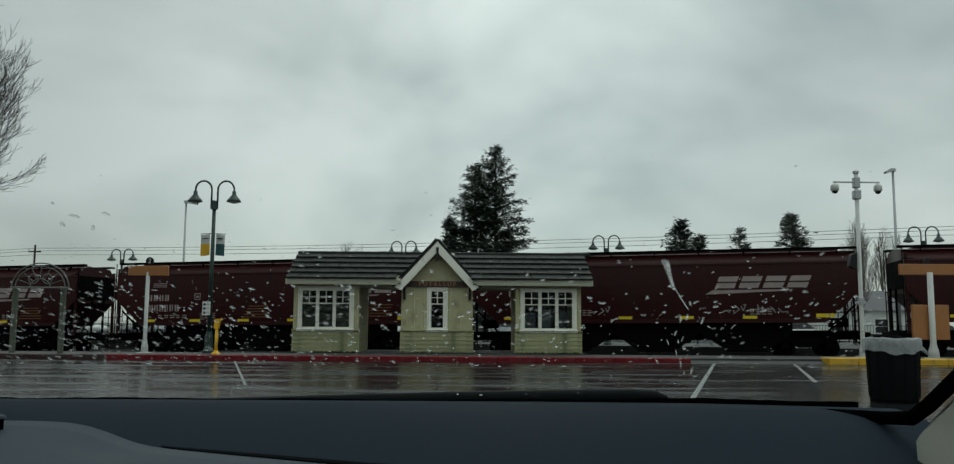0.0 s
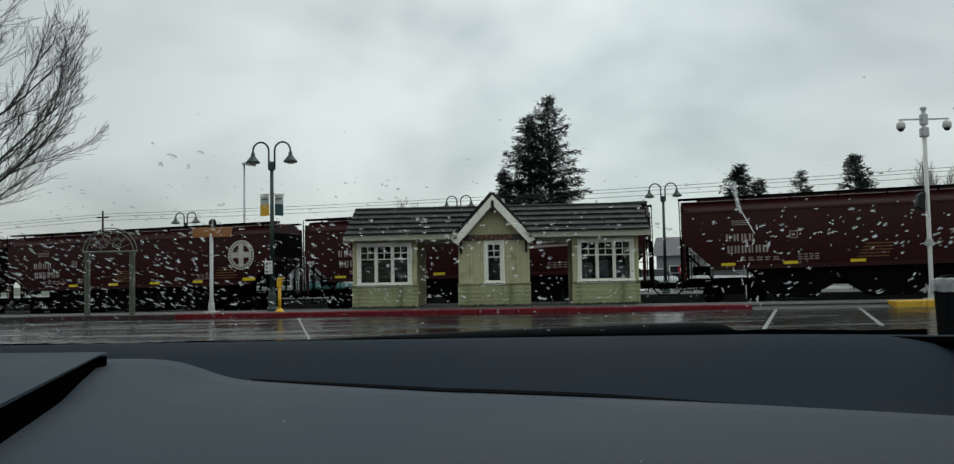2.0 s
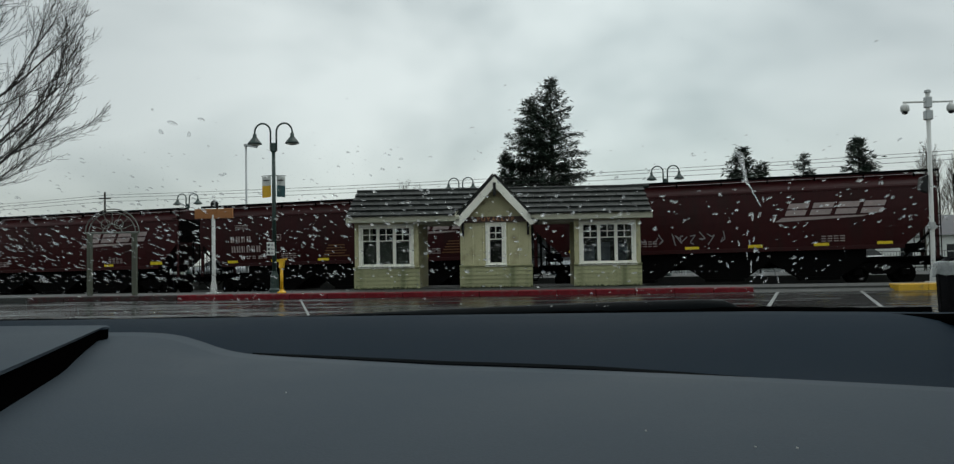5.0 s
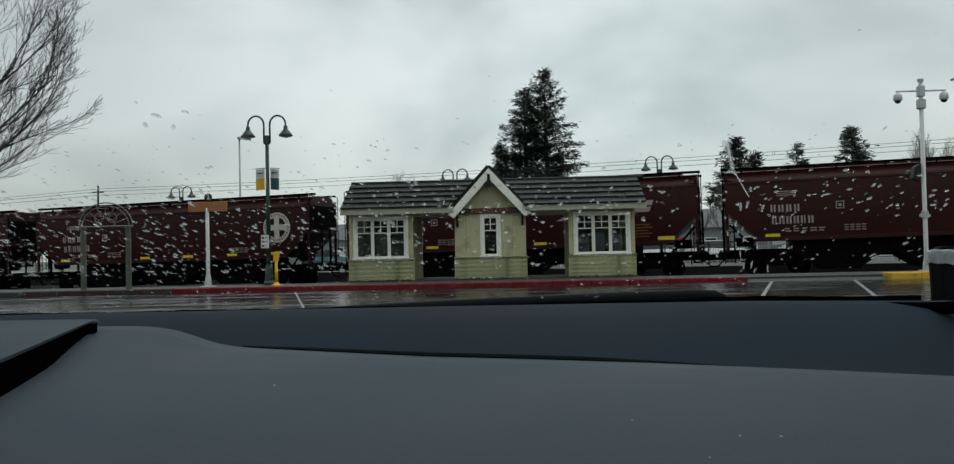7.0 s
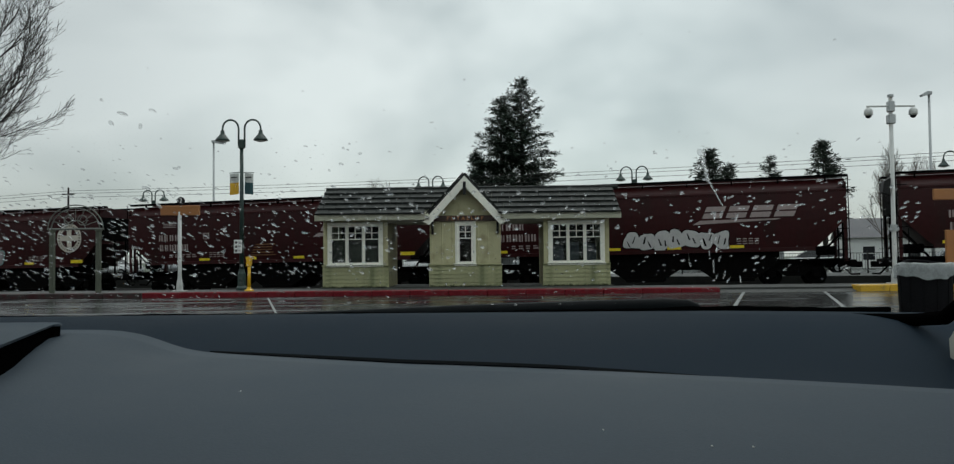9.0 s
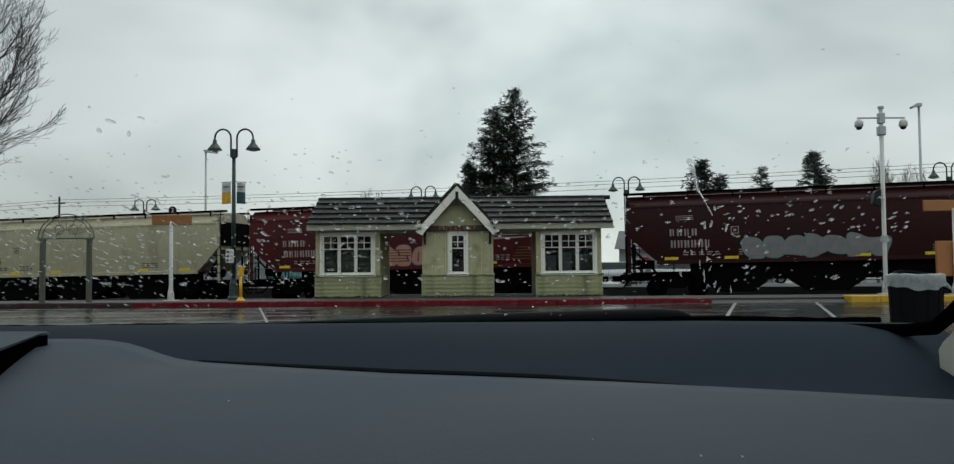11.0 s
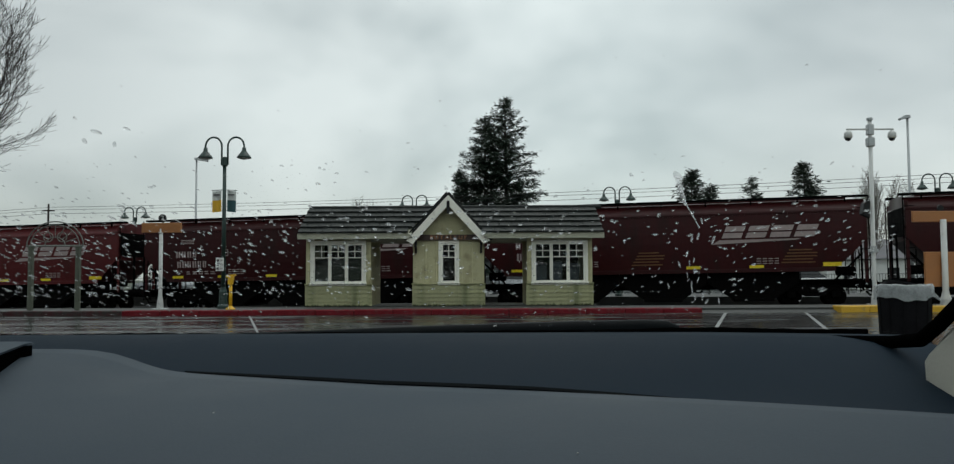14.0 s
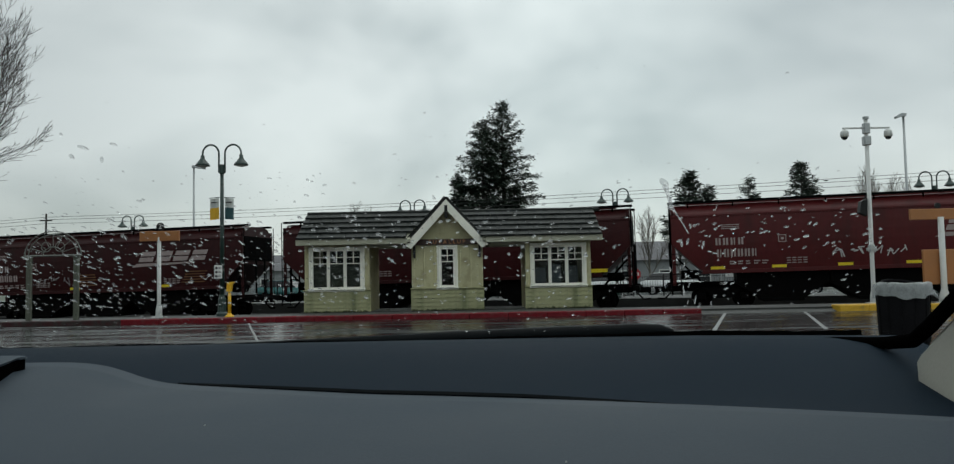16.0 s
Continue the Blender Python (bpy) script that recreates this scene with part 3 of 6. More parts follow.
    box(b, (gx - 0.05, 28.99, 3.30), (gx + 0.05, 29.09, 3.75), 0.01)
    box(b, (gx - 0.04, 29.09, 3.4), (gx + 0.04, FRONT, 3.48), 0.008)
    part("bracket", b, DARK_WOOD, root, "dark timber eave bracket")
    b = bmx()
    box(b, (gx - 1.08, FRONT - 0.11, 2.40), (gx + 1.08, FRONT - 0.03, 2.60), 0.006)
    part("name_board", b, SIGN_WOOD, root, "brown wooden name board with gold letters")
    cu = bpy.data.curves.new("lettering", "FONT")
    cu.body, cu.size, cu.align_x, cu.align_y, cu.extrude = "PUYALLUP", 0.20, "CENTER", "CENTER", 0.006
    cu.space_character = 1.5
    tmp = new("tmp", cu)
    bpy.context.view_layer.update()
    me = bpy.data.meshes.new_from_object(tmp.evaluated_get(bpy.context.evaluated_depsgraph_get()))
    bpy.data.objects.remove(tmp)
    me.materials.clear()
    me.materials.append(SIGN_GOLD)
    share("lettering", me, root, pose(gx, FRONT - 0.116, 2.50, 90))
    # weeds along the foot of the walls
    b = bmx()
    rnd = random.Random(5)
    for x0, x1 in ((-5.9, -3.6), (-2.15, 0.35), (1.8, 4.1)):
        for i in range(260):
            x, y = rnd.uniform(x0, x1), FRONT - 0.06 - abs(rnd.gauss(0, 0.07))
            h, a = rnd.uniform(0.03, 0.11), rnd.uniform(0, 6.28)
            p = [Vector((x, y, 0.125)), Vector((x + 0.03 * math.cos(a), y + 0.03 * math.sin(a), 0.125)), Vector((x + rnd.gauss(0, 0.03), y + rnd.gauss(0, 0.03), 0.125 + h))]
            b.faces.new([b.verts.new(v) for v in p])
    tagged(part("weeds", b, MOSS, None, "low mossy weeds along the shelter's foot"), category="weeds", kind="stuff")


shelter()


# ---------------------------------------------------------------- freight train
HALF = 9.0          # half the length of a car's body as drawn
SHORTEN = 8.27 / HALF  # to its true length
TOP_CAR, SILL = 4.67, 1.55


def low_edge(x):
    """The lower edge of the body side: level between the trucks, sloping up at both ends."""
    a = abs(x)
    if a < 7.6:
        return SILL
    k = min(1.0, (a - 7.6) / (HALF - 7.6))
    return SILL + 1.22 * k ** 1.1


def half_width(z):
    """The gently bowed side of the car."""
    k = (z - SILL) / (3.92 - SILL)
    return 1.50 + 0.10 * math.sin(math.pi * min(1, max(0, k)) * 0.85)


def hopper_body():
    b = bmx()
    xs = sorted({round(s * v, 3) for s in (-1, 1) for v in (0, 2, 4, 6, 7.2, 7.6, 7.8, 8.0, 8.2, 8.4, 8.58, 8.73, 8.84, 8.92, 8.97, 9.0)})
    loops = []
    for x in xs:
        zb = low_edge(x)
        zs = [zb + (3.92 - zb) * k / 6 for k in range(7)]
        prof = [(-half_width(z), z) for z in zs]
        prof += [(-1.50, 3.98), (-1.45, 4.06), (-1.05, 4.45), (-0.5, 4.52)]
        prof = prof + [(-y, z) for y, z in prof[::-1]]
        loops.append([b.verts.new((x, y, z)) for y, z in prof])
    n = len(loops[0])
    for l0, l1 in zip(loops, loops[1:]):
        for k in range(n):
            b.faces.new((l0[k], l0[(k + 1) % n], l1[(k + 1) % n], l1[k]))
    b.faces.new(loops[0])
    b.faces.new(loops[-1][::-1])
    return b


def build_hopper_meshes():
    M = {}
    M["body"] = hopper_body()
    b = bmx()
    for s in (-1, 1):
        box(b, (-HALF - 0.02, s * 1.52 - 0.05, 3.90), (HALF + 0.02, s * 1.52 + 0.05, 4.00), 0.01)
    M["top_chord"] = b
    b = bmx()
    for s in (-1, 1):
        box(b, (-7.65, s * 1.5 - 0.06, SILL - 0.10), (7.65, s * 1.5 + 0.06, SILL + 0.06), 0.01)
    M["side_sill"] = b
    b = bmx()
    for s in (-1, 1):
        box(b, (-HALF - 0.15, s * 1.12 - 0.15, 4.53), (HALF + 0.15, s * 1.12 + 0.15, 4.62))
        for i in range(9):
            x = -8.2 + i * 2.05
            box(b, (x - 0.03, s * 1.12 - 0.04, 4.28), (x + 0.03, s * 1.12 + 0.04, 4.56))
    M["running_board"] = b
    b = bmx()
    box(b, (-8.3, -0.42, 4.47), (8.3, 0.42, 4.62), 0.03)
    for i in range(8):
        x = -7.2 + i * 2.05
        box(b, (x - 0.06, -0.5, 4.60), (x + 0.06, 0.5, 4.67), 0.01)
    M["roof_hatch"] = b
    # hopper chutes, centre sill, end sills
    b = bmx()
    for i in range(3):
        x = -4.1 + i * 4.1
        lo, hi = 0.95, 2.02
        v = [(x - hi, SILL), (x + hi, SILL), (x + hi, 1.0), (x + lo, 0.34), (x - lo, 0.34), (x - hi, 1.0)]
        extrude_poly(b, v, 1, -1.28, 1.28)
        box(b, (x - 0.9, -1.3, 0.22), (x + 0.9, 1.3, 0.37), 0.02)
    M["hopper_chute"] = b
    b = bmx()
    box(b, (-9.1, -0.25, 0.72), (9.1, 0.25, 1.12), 0.02)
    for s in (-1, 1):
        box(b, (s * 9.0 - 0.12, -1.5, 0.80), (s * 9.0 + 0.12, 1.5, 1.05), 0.02)
        box(b, (s * 8.0 - 0.75, -1.45, 1.06), (s * 8.0 + 0.75, 1.45, 1.10))
        box(b, (s * 9.3 - 0.35, -0.13, 0.70), (s * 9.3 + 0.3, 0.13, 0.96), 0.03)
        ring_tube(b, [(s * 8.8, 0.5, 0.8), (s * 9.2, 0.45, 0.4), (s * 9.55, 0.3, 0.42)], 0.04, 6)
        # slanting end posts and cross bracing
        for y in (-0.45, 0.45):
            box(b, (s * 8.9 - 0.04, y - 0.04, 1.05), (s * 8.9 + 0.04, y + 0.04, 2.9))
        ring_tube(b, [(s * 7.5, -1.0, 1.1), (s * 8.6, -1.3, 2.2)], 0.05, 6)
        # air reservoir and brake cylinder
        ring_tube(b, [(s * 8.0 - 0.4, -0.5, 1.45), (s * 8.0 + 0.4, -0.5, 1.45)], 0.2, 10)
        # cut lever
        ring_tube(b, [(s * 9.0, -1.45, 0.72), (s * 9.05, -0.2, 0.8)], 0.02, 6)
    M["underframe"] = b
    b = bmx()
    for x in (0.0, -0.42):
        ring_tube(b, [(x, 0, 0.55), (x, 0, 4.55 if x == 0 else 2.3)], 0.022, 6)
    for i in range(9):
        ring_tube(b, [(0, 0, 0.62 + i * 0.43), (-0.42, 0, 0.62 + i * 0.43)], 0.018, 6)
    M["ladder"] = b
    b = bmx()
    for y in (-1.47, 1.47):
        box(b, (-0.07, y - 0.05, 0.98), (0.07, y + 0.05, 4.30), 0.012)
    box(b, (-0.05, -1.42, 2.62), (0.05, 1.42, 2.74), 0.012)
    M["end_post"] = b
    # added dark sheet over the car end; its near-black colour holds the end's shade
    b = bmx()
    box(b, (-0.012, -1.38, 2.82), (0.012, 1.38, 4.02), 0.004)
    for z in (3.1, 3.45, 3.8):
        box(b, (-0.03, -1.38, z - 0.03), (0.03, 1.38, z + 0.03))
    M["end_sheet"] = b
    b = bmx()
    for w in (-0.89, 0.89):
        for y in (-0.98, 0.98):
            box(b, (w - 0.17, y - 0.12, 0.33), (w + 0.17, y + 0.12, 0.62), 0.04)
    for y in (-0.98, 0.98):
        extrude_poly(b, [(-1.15, 0.62), (-0.7, 0.66), (-0.35, 0.40), (0.35, 0.40), (0.7, 0.66), (1.15, 0.62), (0.95, 0.80), (0.4, 0.86), (-0.4, 0.86), (-0.95, 0.80)], 1, y - 0.09, y + 0.09)
        for k in (-0.13, 0, 0.13):
            lathe(b, [(0.06, 0.44), (0.06, 0.70)], (k, y, 0), 8)
    box(b, (-0.2, -1.1, 0.55), (0.2, 1.1, 0.80), 0.03)
    M["truck"] = b
    b = bmx()
    for y in (-0.74, 0.74):
        s = -1 if y < 0 else 1
        prof = [(0.10, -0.02), (0.14, 0.07), (0.36, 0.05), (0.42, 0.07), (0.455, -0.065), (0.40, -0.07), (0.36, -0.02), (0.12, -0.04)]
        rings = [[b.verts.new((r * math.cos(a), y + s * h, 0.42 + r * math.sin(a))) for a in [2 * math.pi * i / 20 for i in range(20)]] for r, h in prof]
        for r0, r1 in zip(rings, rings[1:] + rings[:1]):
            for i in range(20):
                b.faces.new((r0[i], r0[(i + 1) % 20], r1[(i + 1) % 20], r1[i]))
    ring_tube(b, [(0, -1.05, 0.42), (0, 1.05, 0.42)], 0.08, 8)
    M["wheelset"] = b
    for key in ("body", "top_chord", "side_sill", "running_board", "roof_hatch", "hopper_chute", "underframe"):
        k = 0.944 if key == "underframe" else SHORTEN
        bmesh.ops.scale(M[key], vec=(k, 1, 1), verts=M[key].verts[:])
    return M


def bow(x, z, lift=0.012):
    return Vector((x, -half_width(z) - lift, z))


def patch(bm, pts, z_step=0.4):
    """A painted shape that follows the car's bowed side; pts: outline in length and height."""
    f = [bm.verts.new(bow(x, z)) for x, z in pts]
    g = [bm.verts.new(bow(x, z, 0.004)) for x, z in pts]
    bm.faces.new(f)
    n = len(f)
    for i in range(n):
        bm.faces.new((f[i], g[i], g[(i + 1) % n], f[(i + 1) % n]))


def slab(bm, x0, x1, z0, z1, lean=0.0):
    patch(bm, [(x0, z0), (x1, z0), (x1 + lean * (z1 - z0), z1), (x0 + lean * (z1 - z0), z1)])


def logo_bars():
    """Four slanting light blocks, each slit lengthwise, over a long wedge."""
    b = bmx()
    x, z, lean = 2.50, 2.92, 0.42
    for i in range(4):
        for z0, z1 in ((0.0, 0.22), (0.28, 0.50)):
            slab(b, x + i * 0.97 + lean * z0, x + i * 0.97 + 0.80 + lean * z0, z + z0, z + z1, lean)
    patch(b, [(2.10, 2.66), (5.5, 2.79), (5.7, 2.85), (2.4, 2.84)])
    return b


def number_bars(seed):
    """Two lines of upright bars where the car's marks and number stand."""
    rnd = random.Random(seed)
    b = bmx()
    for count, x0, step, z0, z1 in ((4, -6.45, 0.31, 2.66, 2.96), (6, -6.41, 0.285, 2.15, 2.47)):
        for i in range(count):
            x = x0 + i * step
            slab(b, x, x + 0.08, z0, z1)
            slab(b, x + 0.13, x + 0.21 - rnd.choice((0, 0, 0.03)), z0, z1)
    return b


def loading_bars(seed):
    """Two blocks of short orange lines, low on the side."""
    rnd = random.Random(seed)
    b = bmx()
    for x0 in (-1.0, 5.2):
        for i in range(5):
            slab(b, x0 - 0.08 * i, x0 + 0.85 + rnd.uniform(0, 0.3), 2.34 - i * 0.13, 2.39 - i * 0.13)
    return b


def data_bars(seed):
    """Small rows of print, too small to read."""
    rnd = random.Random(seed)
    b = bmx()
    for i in range(2):
        for k in range(5):
            x = -5.9 + k * 0.33
            slab(b, x, x + rnd.uniform(0.16, 0.26), 1.92 - i * 0.1, 1.97 - i * 0.1)
    for k in range(4):
        for i in range(3):
            slab(b, -3.6 + k * 0.22, -3.44 + k * 0.22, 2.0 - i * 0.1, 2.04 - i * 0.1)
            slab(b, 3.9 + k * 0.24, 4.08 + k * 0.24, 2.0 - i * 0.1, 2.04 - i * 0.1)
    for x, z in ((-6.2, 3.50), (-6.2, 3.42), (-6.2, 3.34)):
        slab(b, x, x + 0.75, z, z + 0.03)
    # a small framed plate
    for x0, z0, x1, z1 in ((-3.9, 2.7, -3.58, 2.73), (-3.9, 2.98, -3.58, 3.01), (-3.9, 2.73, -3.87, 2.98), (-3.61, 2.73, -3.58, 2.98), (-3.8, 2.8, -3.68, 2.9)):
        slab(b, x0, x1, z0, z1)
    return b


def emblem():
    """A pale disc with a dark broad cross cut out round a light one."""
    cx, cz, r = 6.52, 2.97, 0.75
    disc, cut, bars = bmx(), bmx(), bmx()
    ring = [(cx + r * math.cos(a), cz + r * math.sin(a)) for a in [2 * math.pi * i / 40 for i in range(40)]]
    vo = [disc.verts.new(bow(*q)) for q in ring]
    c = disc.verts.new(bow(cx, cz))
    for i in range(40):
        disc.faces.new((vo[i], vo[(i + 1) % 40], c))
    for q in range(4):
        a0 = math.pi / 2 * q
        pts = [Vector((0.14, 0.14)), *[Vector((0.52 * math.cos(a), 0.52 * math.sin(a))) for a in (0.28, 0.55, math.pi / 4, 1.02, 1.29)]]
        rot = Matrix.Rotation(a0, 2)
        vs = []
        for p in pts:
            p = rot @ p
            vs.append(cut.verts.new(bow(cx + p.x, cz + p.y, 0.018)))
        cut.faces.new(vs)
    for i in range(28):
        a = 2 * math.pi * i / 28
        w = 0.032
        o, t = Vector((math.cos(a), math.sin(a))), Vector((-math.sin(a), math.cos(a)))
        vs = [o * 0.58 + t * w * 0.6, o * 0.58 - t * w * 0.6, o * 0.685 - t * w, o * 0.685 + t * w]
        bars.faces.new([bars.verts.new(bow(cx + p.x, cz + p.y, 0.018)) for p in vs])
    return disc, cut, bars


def graffiti(x0, x1, z0, z1, seed, count):
    """Rounded bubble shapes side by side, with a darker outline behind."""
    rnd = random.Random(seed)
    fill, edge = bmx(), bmx()
    w = (x1 - x0) / count
    for i in range(count):
        cx, cz = x0 + (i + 0.5) * w, (z0 + z1) / 2 + rnd.uniform(-0.05, 0.05)
        rx, rz = w * rnd.uniform(0.5, 0.62), (z1 - z0) / 2 * rnd.uniform(0.8, 1.05)
        ph, lobes = rnd.uniform(0, 6), rnd.choice((2, 3))
        pts = []
        for k in range(26):
            a = 2 * math.pi * k / 26
            q = 1 + 0.16 * math.sin(lobes * a + ph)
            e = 0.75
            ca, sa = math.cos(a), math.sin(a)
            pts.append((cx + rx * q * math.copysign(abs(ca) ** e, ca), cz + rz * q * math.copysign(abs(sa) ** e, sa)))
        fill.faces.new([fill.verts.new(bow(x, z, 0.012 + 0.0015 * (i % 2))) for x, z in pts])
        edge.faces.new([edge.verts.new(bow(cx + (x - cx) * 1.12, cz + (z - cz) * 1.1, 0.006 + 0.0015 * (i % 2))) for x, z in pts])
        for k in range(rnd.choice((1, 2, 2))):
            x, z = cx + (k - 0.5) * 0.38 * w + rnd.uniform(-0.08, 0.08) * w, cz + rnd.uniform(-0.16, 0.16) * (z1 - z0)
            lean, hw, hh = rnd.uniform(-0.5, 0.5), w * rnd.uniform(0.04, 0.08), (z1 - z0) * rnd.uniform(0.12, 0.24)
            quad = ((x - hw - lean * hh, z - hh), (x + hw - lean * hh, z - hh), (x + hw * 0.6 + lean * hh, z + hh), (x - hw * 0.6 + lean * hh, z + hh))
            edge.faces.new([edge.verts.new(bow(*q, 0.017)) for q in quad])
    return fill, edge


def scrawl(x0, x1, z0, z1, seed):
    """Thin sprayed loops and strokes."""
    rnd = random.Random(seed)
    b = bmx()
    x = x0
    while x < x1:
        p = [(x + rnd.uniform(-0.1, 0.3), rnd.uniform(z0, z1)) for _ in range(4)]
        for (xa, za), (xb, zb) in zip(p, p[1:]):
            d = Vector((xb - xa, zb - za))
            n = Vector((-d.y, d.x)).normalized() * 0.02 if d.length > 1e-4 else Vector((0, 0.02))
            b.faces.new([b.verts.new(bow(q[0], q[1])) for q in ((xa + n.x, za + n.y), (xb + n.x, zb + n.y), (xb - n.x, zb - n.y), (xa - n.x, za - n.y))])
        x += rnd.uniform(0.25, 0.45)
    return b


SHARED = {k: b for k, b in build_hopper_meshes().items()}
PAINTS = {"brown": HOPPER_RED, "red": HOPPER_BRIGHT, "tan": HOPPER_TAN}
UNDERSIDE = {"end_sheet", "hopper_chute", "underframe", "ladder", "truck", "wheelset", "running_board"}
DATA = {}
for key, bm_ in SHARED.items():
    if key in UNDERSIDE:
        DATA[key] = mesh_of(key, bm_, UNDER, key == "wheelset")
    else:
        for paint in PAINTS:
            DATA[key, paint] = mesh_of(key, bm_.copy(), PAINTS[paint], False)


def yellow_strips(xs, big=None):
    b = bmx()
    for x in xs:
        slab(b, x - 0.29, x + 0.29, 1.63, 1.75)
    if big:
        slab(b, big - 0.36, big + 0.36, 1.66, 1.82)
    return b


STRIPS = [mesh_of("reflector_strip", yellow_strips([x]), REFLECT) for x in (-6.4, -3.9, -1.3, 1.3, 3.9, 6.3)]
BIG_STRIP = mesh_of("door_tag", yellow_strips([], 6.9), REFLECT)
LOGO = {"brown": mesh_of("company_mark", logo_bars(), MARK_WHITE)}
EMB = [mesh_of(n, b_, m_) for n, b_, m_ in zip(("emblem_disc", "emblem_cut", "emblem_print"), emblem(), (MARK_CREAM, HOPPER_RED, UNDER))]


def hopper_car(index, paint="brown", mark="logo", tags=()):
    words = {"brown": "dark mineral-brown covered hopper car", "red": "bright red-brown covered hopper car", "tan": "dusty grey-tan covered hopper car"}[paint]
    words += {"logo": " with slanting pale blocks", "emblem": " with round emblem", "plain": " with small black stencils"}[mark]
    if tags:
        words += " and graffiti"
    root = thing("hopper_car", pose(0, 0, 0), words, "freight car", "freight train cars")
    for key in ("body", "top_chord", "side_sill", "roof_hatch"):
        share(key, DATA[key, paint], root, Matrix())
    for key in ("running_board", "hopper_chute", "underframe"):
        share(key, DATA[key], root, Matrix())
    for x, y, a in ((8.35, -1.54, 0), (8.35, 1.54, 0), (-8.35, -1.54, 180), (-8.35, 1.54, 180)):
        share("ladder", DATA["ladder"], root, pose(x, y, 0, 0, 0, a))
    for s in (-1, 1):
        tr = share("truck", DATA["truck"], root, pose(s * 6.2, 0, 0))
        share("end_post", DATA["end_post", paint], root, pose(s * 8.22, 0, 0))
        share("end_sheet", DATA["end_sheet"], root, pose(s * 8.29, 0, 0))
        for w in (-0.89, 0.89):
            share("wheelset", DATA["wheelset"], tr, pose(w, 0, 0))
    rnd = random.Random(index * 7 + 400)
    tagged_end = rnd.random() < 0.5
    for me in STRIPS[:-1] if tagged_end else STRIPS:
        if rnd.random() < 0.85:
            share("reflector_strip", me, root, Matrix())
    if tagged_end:
        share("door_tag", BIG_STRIP, root, Matrix())
    stencil = MARK_BLACK if paint == "tan" else MARK_WHITE
    part("number_marks", number_bars(index + 40), stencil, root, "plain stencilled car marks")["kind"] = "stuff"
    part("data_marks", data_bars(index + 90), stencil, root)["kind"] = "stuff"
    if paint != "tan" and rnd.random() < 0.6:
        part("loading_marks", loading_bars(index + 130), MARK_ORANGE, root, "faded orange stencilled lines")["kind"] = "stuff"
    if mark == "logo":
        share("company_mark", LOGO["brown"], root, Matrix())
    if mark == "emblem":
        disc = share("emblem_disc", EMB[0], root, pose(-0.85 if index == -20 else 0, 0, 0))
        for me in EMB[1:]:
            share(me.name, me, disc, Matrix())["kind"] = "stuff"
    for kind, x0, x1, z0, z1, n, mt, *rim in tags:
        if kind == "bubble":
            fill, edge = graffiti(x0, x1, z0, z1, index + 200, n)
            g = part("graffiti", fill, mt, root, "bubble-shaped spray painted graffiti")
            part("graffiti_outline", edge, rim[0] if rim else UNDER, g)["kind"] = "stuff"
            g["kind"] = "stuff"
        else:
            part("graffiti", scrawl(x0, x1, z0, z1, index + 300), mt, root, "thin scrawled spray paint")["kind"] = "stuff"
    return root


CARS = {
    0: ("brown", "logo", (("scrawl", 2.9, 5.2, 1.8, 2.25, 0, TAG_GREY), ("scrawl", -2.8, -1.8, 1.8, 2.2, 0, TAG_GREY))),
    -4: ("brown", "emblem", ()), -10: ("brown", "emblem", ()), -13: ("brown", "emblem", (("bubble", -3.4, 2.3, 1.66, 2.5, 7, TAG_GREY, TAG_TEAL),)), -20: ("brown", "emblem", ()),
    -11: ("brown", "logo", (("bubble", -0.8, 3.6, 1.62, 2.45, 7, TAG_WHITE),)),
    -14: ("red", "logo", (("bubble", -4.2, 1.9, 1.66, 2.6, 7, TAG_ORANGE, TAG_BLUE),)),
    -15: ("tan", "plain", ()),
    -19: ("red", "logo", (("scrawl", -1.7, 1.2, 1.95, 2.4, 0, TAG_WHITE),)),
    -6: ("brown", "logo", (("scrawl", -4.0, 0.0, 1.8, 2.4, 0, TAG_GREY),)),
    -21: ("brown", "logo", (("scrawl", -4.0, -1.0, 1.8, 2.4, 0, TAG_GREY),)),
}
TRAIN = {k: hopper_car(k, *CARS.get(k, ("brown", "logo", ()))) for k in range(2, -25, -1)}
SPEED, PITCH, START = 22.060, 18.126, -0.758
SLACK = {-20: 0.28, -19: 0.37, -18: 0.57, -17: 0.36, -15: -0.45, -14: -0.92, -13: -0.76, -12: 0.21, -10: -0.41, -9: 0.76, -8: 0.47, -7: -0.14, -5: -0.76, -4: -0.85, -3: -0.18, -2: -0.36, -1: 0.57, 0: 0.51, 1: 0.85, 2: 0.85}
NUDGE = {-21: -0.25, -20: 0.15, -19: 0.22, -18: 0.17, -17: -0.39, -16: -0.1, -15: 0.2, -14: 0.45, -13: 0.12, -6: -0.22, -2: -0.35}


def motions():
    """The train runs past at a steady speed."""
    times = [0, 1 / 30, 2 / 30, *range(1, 16), 16 - 2 / 30, 16 - 1 / 30, 16]
    turn = pose(0, 0, 0, 0, -math.degrees(math.atan(TRACK_GRADE)), math.degrees(TRACK_ANGLE))
    for k, car in TRAIN.items():
        at = START + (k + 0.5) * PITCH + (SLACK.get(k, 0.0) + SLACK.get(k + 1, 0.0)) / 2 + NUDGE.get(k, 0.0)
        walk(car, [(t, Matrix.Translation(track_point(at + SPEED * t)) @ turn) for t in times])


